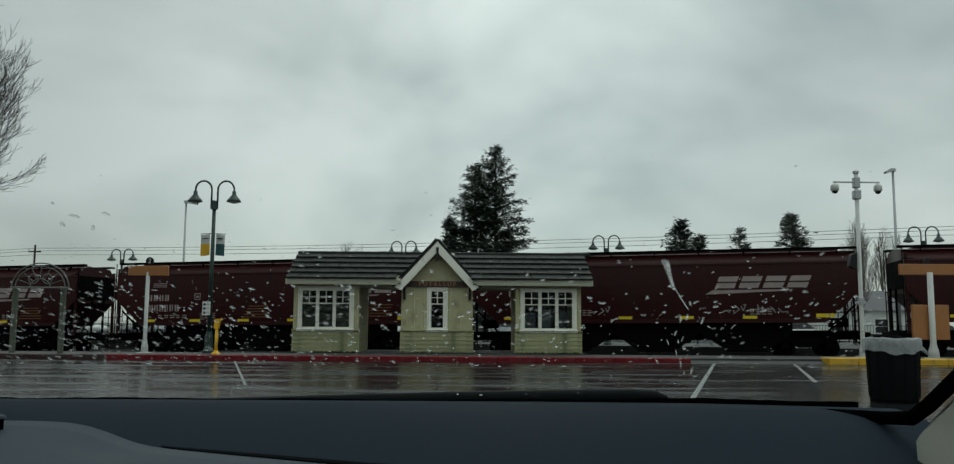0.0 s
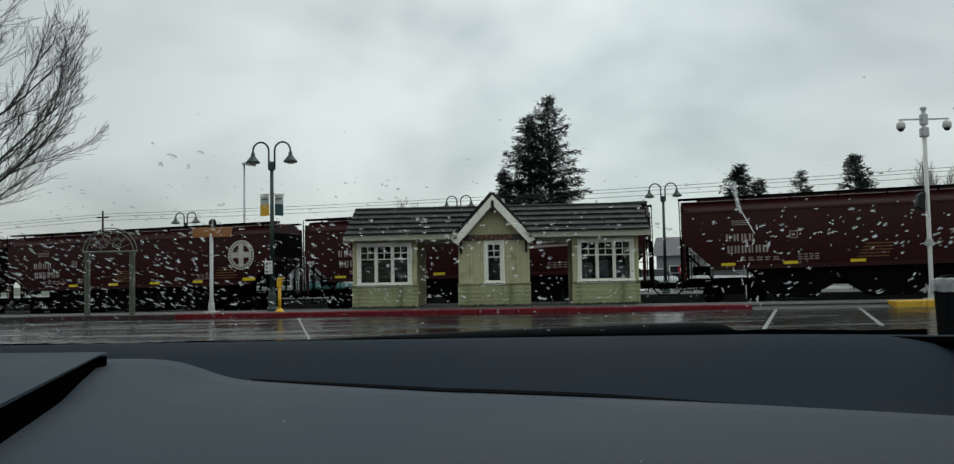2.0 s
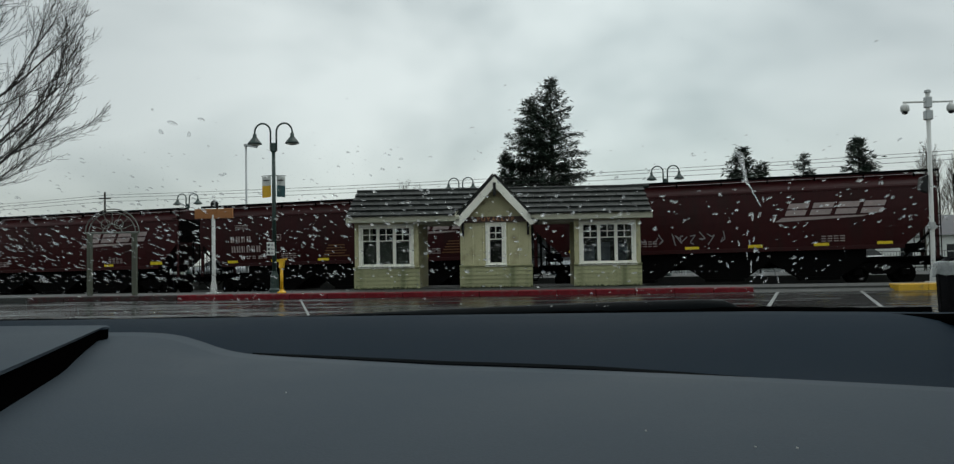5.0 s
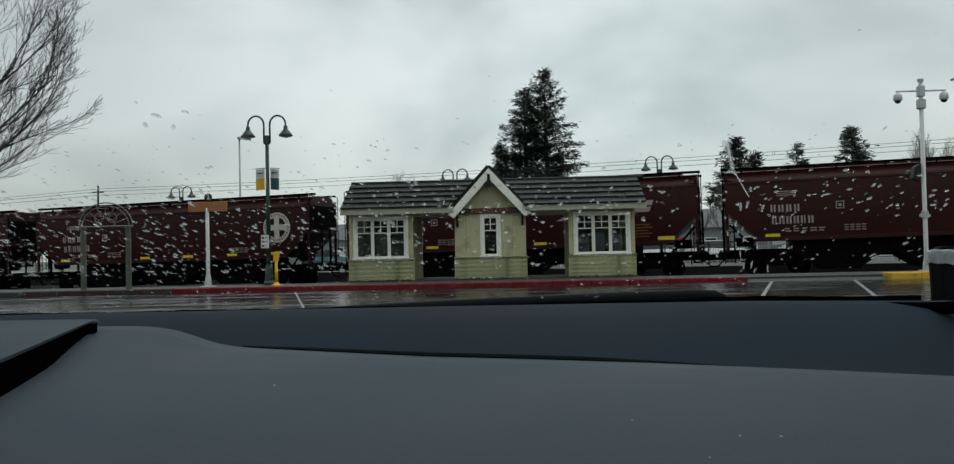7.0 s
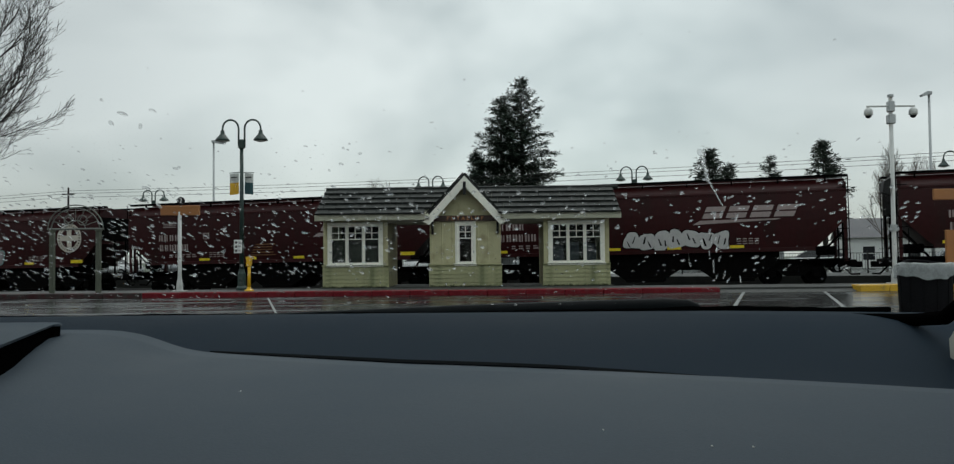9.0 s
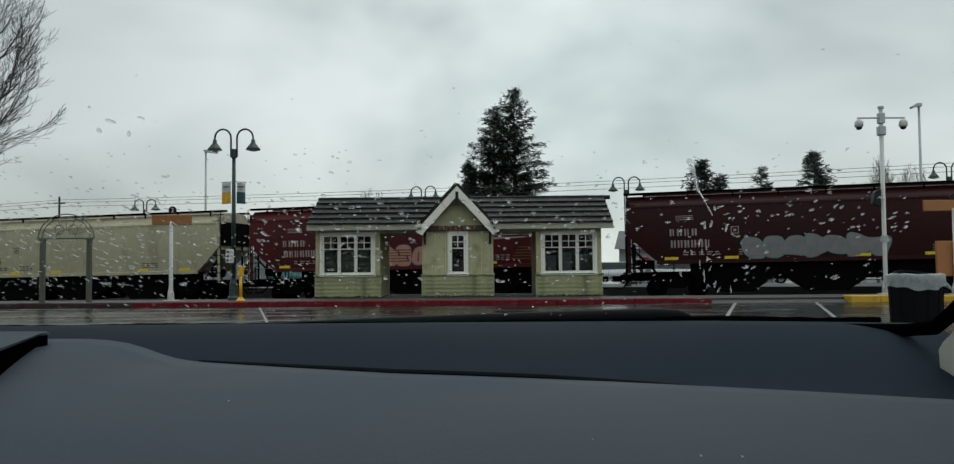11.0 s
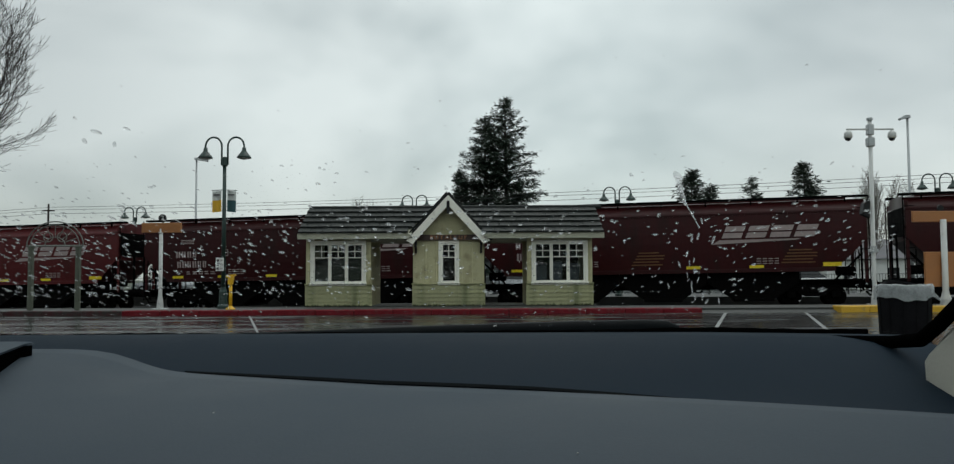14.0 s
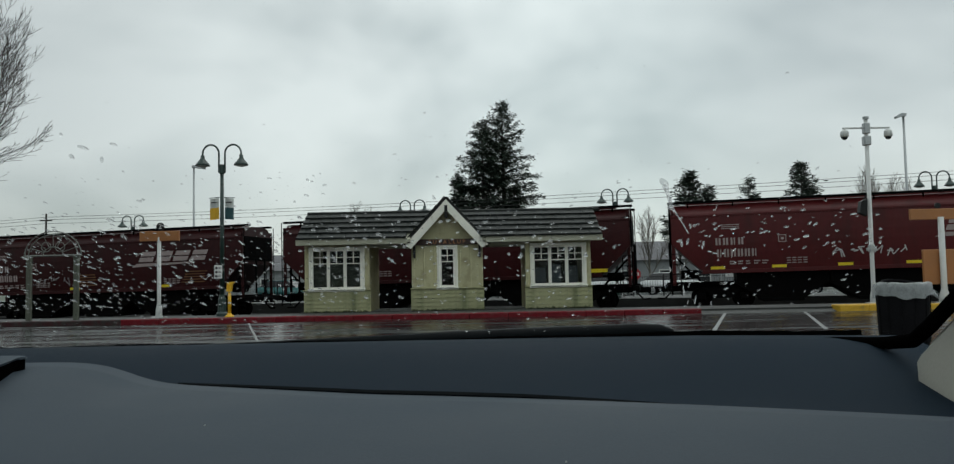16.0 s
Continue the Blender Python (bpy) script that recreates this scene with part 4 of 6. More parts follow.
# ---------------------------------------------------------------- lamps, poles and signs
def street_lamp(m, label, banner_side=False):
    """A twin-arm lamp: fluted base, pole, collar, two hooped arms with bell shades."""
    root = thing("street_lamp", m, label, "street lamp", "twin-arm street lamps")
    b = bmx()
    lathe(b, [(0.19, 0), (0.19, 0.08), (0.14, 0.14), (0.13, 0.55), (0.10, 0.62), (0.085, 0.70)], n=14)
    part("base", b, GREEN_METAL, root, smooth=False)
    b = bmx()
    lathe(b, [(0.078, 0.70), (0.06, 4.75)], n=12)
    part("pole", b, GREEN_METAL, root, smooth=True)
    b = bmx()
    lathe(b, [(0.06, 4.70), (0.105, 4.73), (0.105, 4.98), (0.06, 5.02)], n=12)
    part("collar", b, GREEN_METAL, root)
    for s in (-1, 1):
        b = bmx()
        pts = [(s * 0.10, 0, 4.75), (s * 0.10, 0, 5.3)]
        pts += [(s * (0.37 - 0.27 * math.cos(a)), 0, 5.38 + 0.30 * math.sin(a)) for a in [math.pi * k / 12 for k in range(13)]]
        pts += [(s * 0.64, 0, 5.28)]
        ring_tube(b, pts, 0.032, 8)
        part("arm", b, GREEN_METAL, root, smooth=True)
        b = bmx()
        lathe(b, [(0.035, 0.36), (0.065, 0.34), (0.07, 0.24), (0.12, 0.18), (0.20, 0.08), (0.235, 0.03), (0.235, 0.0), (0.20, 0.01)], (s * 0.64, 0, 4.98), 16)
        sh = part("shade", b, GREEN_METAL, root, smooth=True)
        b = bmx()
        lathe(b, [(0.19, 0.0), (0.16, -0.035), (0.05, -0.06)], (s * 0.64, 0, 4.99), 14)
        part("lens", b, SHADE_IN, sh, "pale lamp lens", True)
    return root


near = street_lamp(pose(-8.29, 28, 0.13), "dark green twin-arm street lamp with bell shades")
for s, sc in ((-23.3, 1.18), (-5.1, 1.14), (6.2, 1.10), (21.5, 1.05)):
    p = beside(s, 6.0)
    o = copy_thing(near, pose(p.x, p.y, 0.12, 0, 0, -15))
    tagged(o, "dark green twin-arm lamp on the far platform")
    o.scale = (sc, sc, (p.z + 6.0 + 0.12 - 0.12) / 5.68)


def banner(x, side, low, label):
    root = thing("banner", pose(x, 28, 0), label, "banner", "lamp post banners")
    b = bmx()
    w0, w1 = 0.07 * side, 0.37 * side

    def cloth(z0, z1, mt, name):
        bb = bmx()
        rows = []
        for i in range(9):
            u = i / 8
            x_ = w0 + (w1 - w0) * u
            y_ = 0.03 * math.sin(u * 5 + side)
            rows.append([bb.verts.new((x_, y_, z0 - 0.03 * u)), bb.verts.new((x_, y_, z1 - 0.03 * u)), bb.verts.new((x_, y_ + 0.006, z0 - 0.03 * u)), bb.verts.new((x_, y_ + 0.006, z1 - 0.03 * u))])
        for r0, r1 in zip(rows, rows[1:]):
            for q in ((0, 1), (1, 3), (3, 2), (2, 0)):
                bb.faces.new((r0[q[0]], r0[q[1]], r1[q[1]], r1[q[0]]))
        part(name, bb, mt, root)
    cloth(3.72, 4.03, BAN_WHITE, "upper_field")
    cloth(3.33, 3.72, low, "lower_field")
    ring_tube(b, [(0.05 * side, 0, 4.05), (0.4 * side, 0, 4.03)], 0.012, 6)
    part("rod", b, GREEN_METAL, root)
    bb = bmx()
    box(bb, (min(w0, w1) + 0.05, -0.045, 3.86), (max(w0, w1) - 0.05, -0.035, 3.90))
    part("print", bb, BAR_DARK, root)


banner(-8.31, -1, BAN_YELLOW, "white and yellow cloth banner on the lamp post")
banner(-8.27, 1, BAN_GREEN, "white and dark teal cloth banner on the lamp post")


def rule_sign():
    root = thing("small_sign", pose(-8.38, 27.88, 1.36), "small white sign plate with dark pictograms", "sign")
    b = bmx()
    box(b, (-0.13, -0.01, 0), (0.13, 0.01, 0.44), 0.006)
    part("plate", b, SIGN_WHITE, root)
    for i in range(3):
        b = bmx()
        z = 0.08 + i * 0.135
        ring = [(-0.06 + 0.045 * math.cos(a), z + 0.045 * math.sin(a)) for a in [2 * math.pi * k / 14 for k in range(14)]]
        extrude_poly(b, ring, 1, -0.016, -0.009)
        part("pictogram", b, BAR_DARK, root)
        b = bmx()
        box(b, (0.01, -0.015, z - 0.02), (0.10, -0.009, z - 0.005))
        box(b, (0.01, -0.015, z + 0.012), (0.08, -0.009, z + 0.026))
        part("print", b, BAR_DARK, root)
    b = bmx()
    box(b, (0.0, 0.008, 0.12), (0.06, 0.06, 0.16))
    part("strap", b, GALV, root)


rule_sign()


def yellow_post():
    root = thing("yellow_post", pose(-7.76, 27.0, 0.13), "slim yellow painted ticket reader post", "post")
    b = bmx()
    lathe(b, [(0.15, 0), (0.15, 0.03), (0.09, 0.07), (0.06, 0.12)], n=12)
    part("foot", b, YELLOW_POST, root)
    b = bmx()
    lathe(b, [(0.055, 0.1), (0.048, 0.82)], n=12)
    part("pole", b, YELLOW_POST, root, smooth=True)
    b = bmx()
    extrude_poly(b, [(-0.08, 0.80), (0.06, 0.80), (0.10, 1.04), (0.16, 1.08), (0.15, 1.12), (-0.06, 1.10)], 1, -0.07, 0.07)
    part("head", b, YELLOW_POST, root)


yellow_post()


def flat_pole(x, y, height, r, material, name, label, cat):
    root = thing(name, pose(x, y, 0.13), label, cat)
    b = bmx()
    box(b, (-0.2, -0.2, 0), (0.2, 0.2, 0.03), 0.006)
    part("base_plate", b, material, root)
    b = bmx()
    lathe(b, [(r * 1.9, 0.03), (r * 1.7, 0.25), (r * 1.15, 0.42), (r * 1.05, 0.5), (r, height)], n=14)
    part("pole", b, material, root, smooth=True)
    return root


def stop_sign_left():
    root = flat_pole(-10.18, 27.5, 2.6, 0.058, WHITE_POLE, "platform_sign", "orange overhead sign board on a white pole", "sign")
    b = bmx()
    box(b, (-0.62, -0.05, 2.48), (0.66, 0.05, 2.80), 0.01)
    part("board", b, ORANGE, root, "orange sign board")
    b = bmx()
    ring = [(0.04 + 0.13 * math.cos(a), 2.95 + 0.13 * math.sin(a)) for a in [2 * math.pi * k / 18 for k in range(18)]]
    extrude_poly(b, ring, 1, -0.02, 0.02)
    disc = part("number_disc", b, BLACK_PLASTIC, root, "black round track number disc")
    cu = bpy.data.curves.new("digit", "FONT")
    cu.body, cu.size, cu.align_x, cu.align_y, cu.extrude = "2", 0.22, "CENTER", "CENTER", 0.003
    tmp = new("tmp", cu)
    bpy.context.view_layer.update()
    me = bpy.data.meshes.new_from_object(tmp.evaluated_get(bpy.context.evaluated_depsgraph_get()))
    bpy.data.objects.remove(tmp)
    me.materials.clear()
    me.materials.append(SIGN_WHITE)
    share("digit", me, disc, pose(0.04, -0.026, 2.95, 90))


stop_sign_left()


def kiosk_right():
    root = flat_pole(15.0, 27.0, 2.75, 0.09, WHITE_POLE, "platform_sign", "orange sign boards on a thick white pole", "sign")
    b = bmx()
    box(b, (-0.92, 0.1, 2.68), (1.0, 0.2, 3.03), 0.012)
    part("board", b, ORANGE, root, "long orange sign board")
    b = bmx()
    box(b, (-0.57, 0.1, 0.60), (0.62, 0.2, 1.72), 0.012)
    part("panel", b, ORANGE, root, "square orange notice panel")
    b = bmx()
    ring = [(0.0 + 0.1 * math.cos(a), 3.13 + 0.1 * math.sin(a)) for a in [2 * math.pi * k / 14 for k in range(14)]]
    extrude_poly(b, ring, 1, 0.13, 0.17)
    part("number_disc", b, BLACK_PLASTIC, root, "small black disc")
    flat_pole(16.75, 26.9, 3.2, 0.085, WHITE_POLE, "platform_pole", "plain white pole beside the kerb", "pole")


kiosk_right()


def camera_pole():
    root = flat_pole(13.35, 28.3, 6.2, 0.066, WHITE_POLE, "security_pole", "tall white pole with two dome cameras on arms", "pole")
    b = bmx()
    box(b, (-0.12, -0.12, 5.30), (0.12, 0.12, 5.62), 0.03)
    box(b, (-0.10, -0.11, 5.70), (0.10, 0.11, 6.06), 0.02)
    part("junction_box", b, GALV, root)
    b = bmx()
    lathe(b, [(0.11, 1.72), (0.11, 1.95)], n=12)
    box(b, (-0.16, -0.05, 1.75), (0.16, 0.05, 1.85), 0.01)
    part("clamp", b, GALV, root)
    b = bmx()
    lathe(b, [(0.1, 6.2), (0.1, 6.28), (0.04, 6.3)], n=12)
    part("cap", b, GALV, root)
    b = bmx()
    extrude_poly(b, [(-0.40, 3.02), (-0.16, 2.90), (-0.12, 3.50), (-0.34, 3.40)], 1, -0.16, 0.10)
    bmesh.ops.bevel(b, geom=b.edges[:], offset=0.015, segments=2, affect="EDGES")
    horn = part("loudspeaker", b, BLACK_PLASTIC, root, "dark tilted loudspeaker box")
    b = bmx()
    ring_tube(b, [(-0.22, 0, 3.44), (-0.10, 0, 3.62), (0.0, 0, 3.62)], 0.02, 6)
    part("bracket", b, BLACK_PLASTIC, horn)
    for s in (-1, 1):
        b = bmx()
        box(b, (s * 0.09, -0.03, 5.87), (s * 0.80, 0.03, 5.925), 0.01)
        part("arm", b, WHITE_POLE, root)
        b = bmx()
        lathe(b, [(0.03, 5.86), (0.10, 5.81), (0.135, 5.76), (0.14, 5.62), (0.11, 5.59)], (s * 0.74, 0, 0), 14)
        d = part("dome_camera", b, WHITE_POLE, root, "white dome camera housing", True)
        b = bmx()
        lathe(b, [(0.105, 5.59), (0.085, 5.53), (0.03, 5.50)], (s * 0.74, 0, 0), 12)
        part("dome", b, BLACK_PLASTIC, d, "dark smoked dome", True)


camera_pole()


def tall_lamp(s, off, top, side, label):
    p = beside(s, off)
    root = thing("parking_lamp", pose(p.x, p.y, 0.0), label, "street lamp", "tall parking lamps")
    b = bmx()
    lathe(b, [(0.09, 0), (0.062, top - 0.1)], n=10)
    part("pole", b, GALV, root, smooth=True)
    b = bmx()
    extrude_poly(b, [(-0.1, top - 0.12), (0.1, top - 0.12), (0.75, top - 0.22), (0.8, top - 0.1), (0.3, top + 0.06), (-0.1, top + 0.04)] if side > 0 else
                 [(0.1, top - 0.12), (-0.08, top - 0.12), (-0.40, top - 0.22), (-0.44, top - 0.12), (-0.15, top + 0.06), (0.1, top + 0.04)], 1, -0.16, 0.16)
    part("lamp_head", b, GALV, root)


tall_lamp(-22.97, 12, 9.4, 1, "tall galvanised parking lamp beyond the tracks")
tall_lamp(21.58, 12, 9.9, -1, "tall galvanised parking lamp beyond the tracks")


def garden_arch():
    root = thing("garden_arch", pose(-13.37, 27.0, 0.13), "grey-green arch with two posts and filigree half round", "arch")
    for x in (-0.75, 0.75):
        b = bmx()
        box(b, (x - 0.07, -0.07, 0), (x + 0.07, 0.07, 1.98), 0.01)
        part("post", b, ARCH_PAINT, root)
        b = bmx()
        box(b, (x - 0.09, -0.09, 1.98), (x + 0.09, 0.09, 2.02), 0.008)
        part("post_cap", b, ARCH_PAINT, root)
    def hoop(r, t, z=2.05):
        b = bmx()
        ring_tube(b, [(r * math.cos(a), 0, z + r * 0.86 * math.sin(a)) for a in [math.pi * k / 24 for k in range(25)]], t, 8)
        return b
    part("outer_hoop", hoop(0.90, 0.02), ARCH_METAL, root, smooth=True)
    part("inner_hoop", hoop(0.78, 0.018), ARCH_METAL, root, smooth=True)
    b = bmx()
    ring_tube(b, [(-0.92, 0, 2.05), (0.92, 0, 2.05)], 0.03, 8)
    part("cross_bar", b, ARCH_METAL, root)
    for k in range(1, 8):
        a = math.pi * k / 8
        b = bmx()
        ring_tube(b, [(0.32 * math.cos(a), 0, 2.05 + 0.28 * math.sin(a)), (0.78 * math.cos(a), 0, 2.05 + 0.67 * math.sin(a))], 0.012, 6)
        part("spoke", b, ARCH_METAL, root)
    for x in (-0.22, 0.22):
        b = bmx()
        ring_tube(b, [(x + 0.15 * math.cos(a), 0, 2.33 + 0.15 * math.sin(a)) for a in [2 * math.pi * k / 18 for k in range(19)]], 0.016, 6, False)
        part("ring", b, ARCH_METAL, root)
    part("small_hoop", hoop(0.32, 0.016), ARCH_METAL, root, smooth=True)


garden_arch()


# ---------------------------------------------------------------- bin and grass island
def litter_bin():
    root = thing("litter_bin", pose(6.55, 12.9, 0.0), "black round litter bin with crumpled white plastic liner", "bin")
    b = bmx()
    lathe(b, [(0.33, 0), (0.345, 0.06), (0.375, 0.86), (0.36, 0.88), (0.34, 0.85)], n=24)
    body = part("drum", b, BIN_BODY, root, smooth=True)
    for i in range(12):
        a = 2 * math.pi * i / 12
        b = bmx()
        ring_tube(b, [(0.345 * math.cos(a), 0.345 * math.sin(a), 0.06), (0.372 * math.cos(a), 0.372 * math.sin(a), 0.8)], 0.012, 5)
        part("rib", b, BIN_BODY, body)
    b = bmx()
    n, rows = 72, [(0.352, 0.93), (0.375, 0.955), (0.395, 0.93), (0.405, 0.86), (0.41, 0.79), (0.418, 0.735)]
    rnd = random.Random(3)
    ph = [rnd.uniform(0, 6) for _ in range(8)]
    rings = []
    for j, (r, z) in enumerate(rows):
        ring = []
        for k in range(n):
            a = 2 * math.pi * k / n
            w = 0.012 * math.sin(11 * a + ph[0] + j * 0.5) + 0.008 * math.sin(23 * a + ph[1] - j * 0.8) + 0.006 * math.sin(37 * a + ph[2] + j)
            zz = z + (0.028 * math.sin(3 * a + ph[3]) + 0.014 * math.sin(9 * a + ph[4])) * (1 if j >= 4 else 0.25)
            ring.append(b.verts.new(((r + w) * math.cos(a), (r + w) * math.sin(a), zz)))
        rings.append(ring)
    for r0, r1 in zip(rings, rings[1:]):
        for k in range(n):
            b.faces.new((r0[k], r0[(k + 1) % n], r1[(k + 1) % n], r1[k]))
    part("liner", b, LINER, root, "crumpled white plastic liner", True)
    b = bmx()
    ring_tube(b, [(0.39, -0.12, 0.80), (0.44, -0.14, 0.74), (0.47, -0.15, 0.70)], [0.03, 0.025, 0.008], 7)
    part("liner_knot", b, LINER, root)
    b = bmx()
    ring_tube(b, [(0.24 * math.cos(a), 0.1 + 0.24 * math.sin(a), 0.93 + 0.05 * math.sin(a)) for a in [2 * math.pi * k / 20 for k in range(21)]], 0.03, 6, False)
    part("inner_rim", b, BIN_BODY, root)


litter_bin()


def grass_island():
    b = bmx()
    extrude_poly(b, [(8.0, 13.8), (14.4, 24.6), (24, 24.6), (24, 13.8)], 2, -0.02, 0.06)
    setting("grass_island", b, MOSS, "low mossy island beside the parking bays")
    rnd = random.Random(8)
    b = bmx()
    for _ in range(9000):
        x, y = rnd.uniform(8.0, 17), rnd.uniform(13.8, 24.6)
        if x < 8.05 + (y - 13.8) * 0.593:
            continue
        a, h = rnd.uniform(0, 6.28), rnd.uniform(0.05, 0.14)
        w = 0.008
        lean = Vector((rnd.gauss(0, 0.03), rnd.gauss(0, 0.03), h))
        o = Vector((x, y, 0.055))
        s = Vector((math.cos(a) * w, math.sin(a) * w, 0))
        b.faces.new([b.verts.new(v) for v in (o - s, o + s, o + lean)])
    tagged(part("grass", b, GRASS, None, "short wet green grass on the island"), category="grass", kind="stuff")


grass_island()


# ---------------------------------------------------------------- trees
def conifer(x, y, height, spread, base_z, seed, material, label, density=1.0, name="conifer_tree", taper=0.8, tuft=1.0):
    rnd = random.Random(seed)
    root = thing(name, pose(x, y, -0.45), label, "tree", "evergreen trees")
    b = bmx()
    ring_tube(b, [(0, 0, 0), (0.1, 0, height * 0.5), (0, 0, height * 0.97)], [height * 0.022, height * 0.013, 0.03], 8)
    part("trunk", b, BARK, root, smooth=True)
    tw, lf = bmx(), bmx()
    n = int(95 * density)
    for i in range(n):
        k = ((i + rnd.random()) / n) ** 0.9
        z = base_z + (height - base_z) * k
        ln = spread * ((1 - k) ** taper * rnd.uniform(0.5, 1.12) + 0.03)
        if rnd.random() < 0.12:
            ln *= 0.55
        az = rnd.uniform(0, 2 * math.pi)
        d = Vector((math.cos(az), math.sin(az), 0))
        rise = rnd.uniform(0.05, 0.35) + 0.5 * k
        pts = [Vector((0, 0, z)) + d * (ln * t) + Vector((0, 0, ln * (rise * t - 0.35 * t * t + 0.1 * t ** 3))) for t in (0, 0.35, 0.7, 1.0)]
        ring_tube(tw, pts, [0.06 * ln / spread + 0.02, 0.04, 0.025, 0.012], 4)
        m = max(4, int(ln / spread * 17 / tuft))
        for j in range(m):
            t = 0.18 + 0.86 * (j + rnd.random()) / m
            p = Vector((0, 0, z)) + d * (ln * t) + Vector((0, 0, ln * (rise * t - 0.35 * t * t + 0.1 * t ** 3)))
            side = d.cross(Vector((0, 0, 1)))
            for s in (-1, 1):
                for _ in range(6):
                    q = p + Vector((rnd.gauss(0, 0.22), rnd.gauss(0, 0.22), rnd.gauss(0, 0.2))) * tuft
                    v = (d * rnd.uniform(0.2, 0.9) + side * s * rnd.uniform(0.3, 1.0) + Vector((0, 0, rnd.uniform(-0.45, 0.35)))).normalized()
                    L = tuft * rnd.uniform(0.5, 1.15) * (0.55 + 0.45 * ln / spread)
                    w = v.cross(Vector((rnd.gauss(0, 0.5), rnd.gauss(0, 0.5), 1))).normalized() * L * rnd.uniform(0.08, 0.16)
                    lf.faces.new([lf.verts.new(a) for a in (q, q + v * L * 0.45 + w, q + v * L, q + v * L * 0.55 - w)])
    part("branches", tw, BARK, root)
    tagged(part("crown", lf, material, root), kind="stuff")


conifer(3.3, 90, 20.6, 5.3, 1.5, 11, NEEDLES, "tall dense dark green fir beyond the tracks", 2.4, taper=0.62, tuft=0.72)
conifer(1.1, 89, 18.4, 5.2, 1.5, 12, NEEDLES, "tall dark green fir with thick lower limbs", 2.0, taper=0.62, tuft=0.72)
conifer(-1.4, 88, 12.6, 2.4, 1.5, 13, NEEDLES, "slim dark fir beside taller firs", 1.1)
conifer(24.4, 95, 13.4, 4.2, 3.0, 14, NEEDLES, "bushy dark green fir behind the platform", 1.2)
conifer(26.8, 96, 11.8, 2.4, 3.0, 15, NEEDLES, "small dark fir beside a larger one", 0.8)
conifer(36.0, 110, 14.3, 3.0, 4.0, 16, NEEDLES_FAR, "slim sparse young fir in the distance", 0.6)
conifer(37.1, 95, 14.2, 3.9, 4.0, 17, NEEDLES, "pointed dark green fir beyond the tracks", 1.1)


def bare_tree(m, height, seed, material, label, levels=4, upright=0.5, start=0.28, limbs=9, thick=0.16, name="bare_tree", only=None, length=0.62, fan=None, spread=0.55, thin=0.0055):
    """A leafless tree: every branch forks into thinner, curving ones."""
    rnd = random.Random(seed)
    root = thing(name, m, label, "tree", "leafless trees")
    b = bmx()
    trunk = [Vector((0.05 * math.sin(k), 0.04 * math.cos(k * 2), height * 0.72 * k / 5)) for k in range(6)]
    ring_tube(b, trunk, [thick * (1 - 0.16 * k) for k in range(6)], 8)
    part("trunk", b, material, root, smooth=True)
    b = bmx()

    def grow(p, d, ln, r, lev):
        segs = 5 if lev < 3 else 3
        pts, q, v = [p], p, d
        for i in range(segs):
            v = (v + Vector((rnd.gauss(0, 0.09), rnd.gauss(0, 0.09), 0.05 + 0.05 * upright + rnd.gauss(0, 0.05)))).normalized()
            q = q + v * ln / segs
            pts.append(q)
        rad = [max(thin, r * (1 - 0.8 * i / segs)) for i in range(segs + 1)]
        ring_tube(b, pts, rad, 5 if lev < 2 else 3, False)
        if lev >= levels:
            return
        kids = (9, 11, 9, 6)[lev] if lev < 4 else 3
        for i in range(kids):
            t = 0.22 + 0.76 * (i + rnd.random()) / kids
            k = min(segs - 1, int(t * segs))
            o = pts[k].lerp(pts[k + 1], t * segs - k)
            base = (pts[k + 1] - pts[k]).normalized()
            side = base.cross(Vector((rnd.gauss(0, 1), rnd.gauss(0, 1), rnd.gauss(0, 1)))).normalized()
            nd = (base + side * rnd.uniform(0.3, 0.3 + spread)).normalized()
            grow(o, nd, ln * rnd.uniform(0.34, 0.56) * (1.15 - 0.5 * t), r * (0.44 if fan else 0.5) * (1.1 - 0.5 * t), lev + 1)

    for i in range(limbs):
        t = start + (0.98 - start) * i / limbs
        az = i * 2.4 + rnd.uniform(-0.3, 0.3) if only is None else rnd.uniform(*only)
        out = 1.0 - 0.55 * t
        d = Vector((math.cos(az) * out, math.sin(az) * out, 0.45 + upright * (0.4 + t))).normalized()
        if fan:
            d = Vector((math.cos(az), math.sin(az), fan[0] + fan[1] * t)).normalized()
        k = t * 5
        o = trunk[int(k)].lerp(trunk[min(5, int(k) + 1)], k - int(k))
        grow(o, d, height * length * (1.05 - (0.12 if fan else 0.45) * t), thick * (0.36 if fan else 0.42) * (1.1 - 0.5 * t), 1)
    tagged(part("branches", b, material, root), kind="stuff")


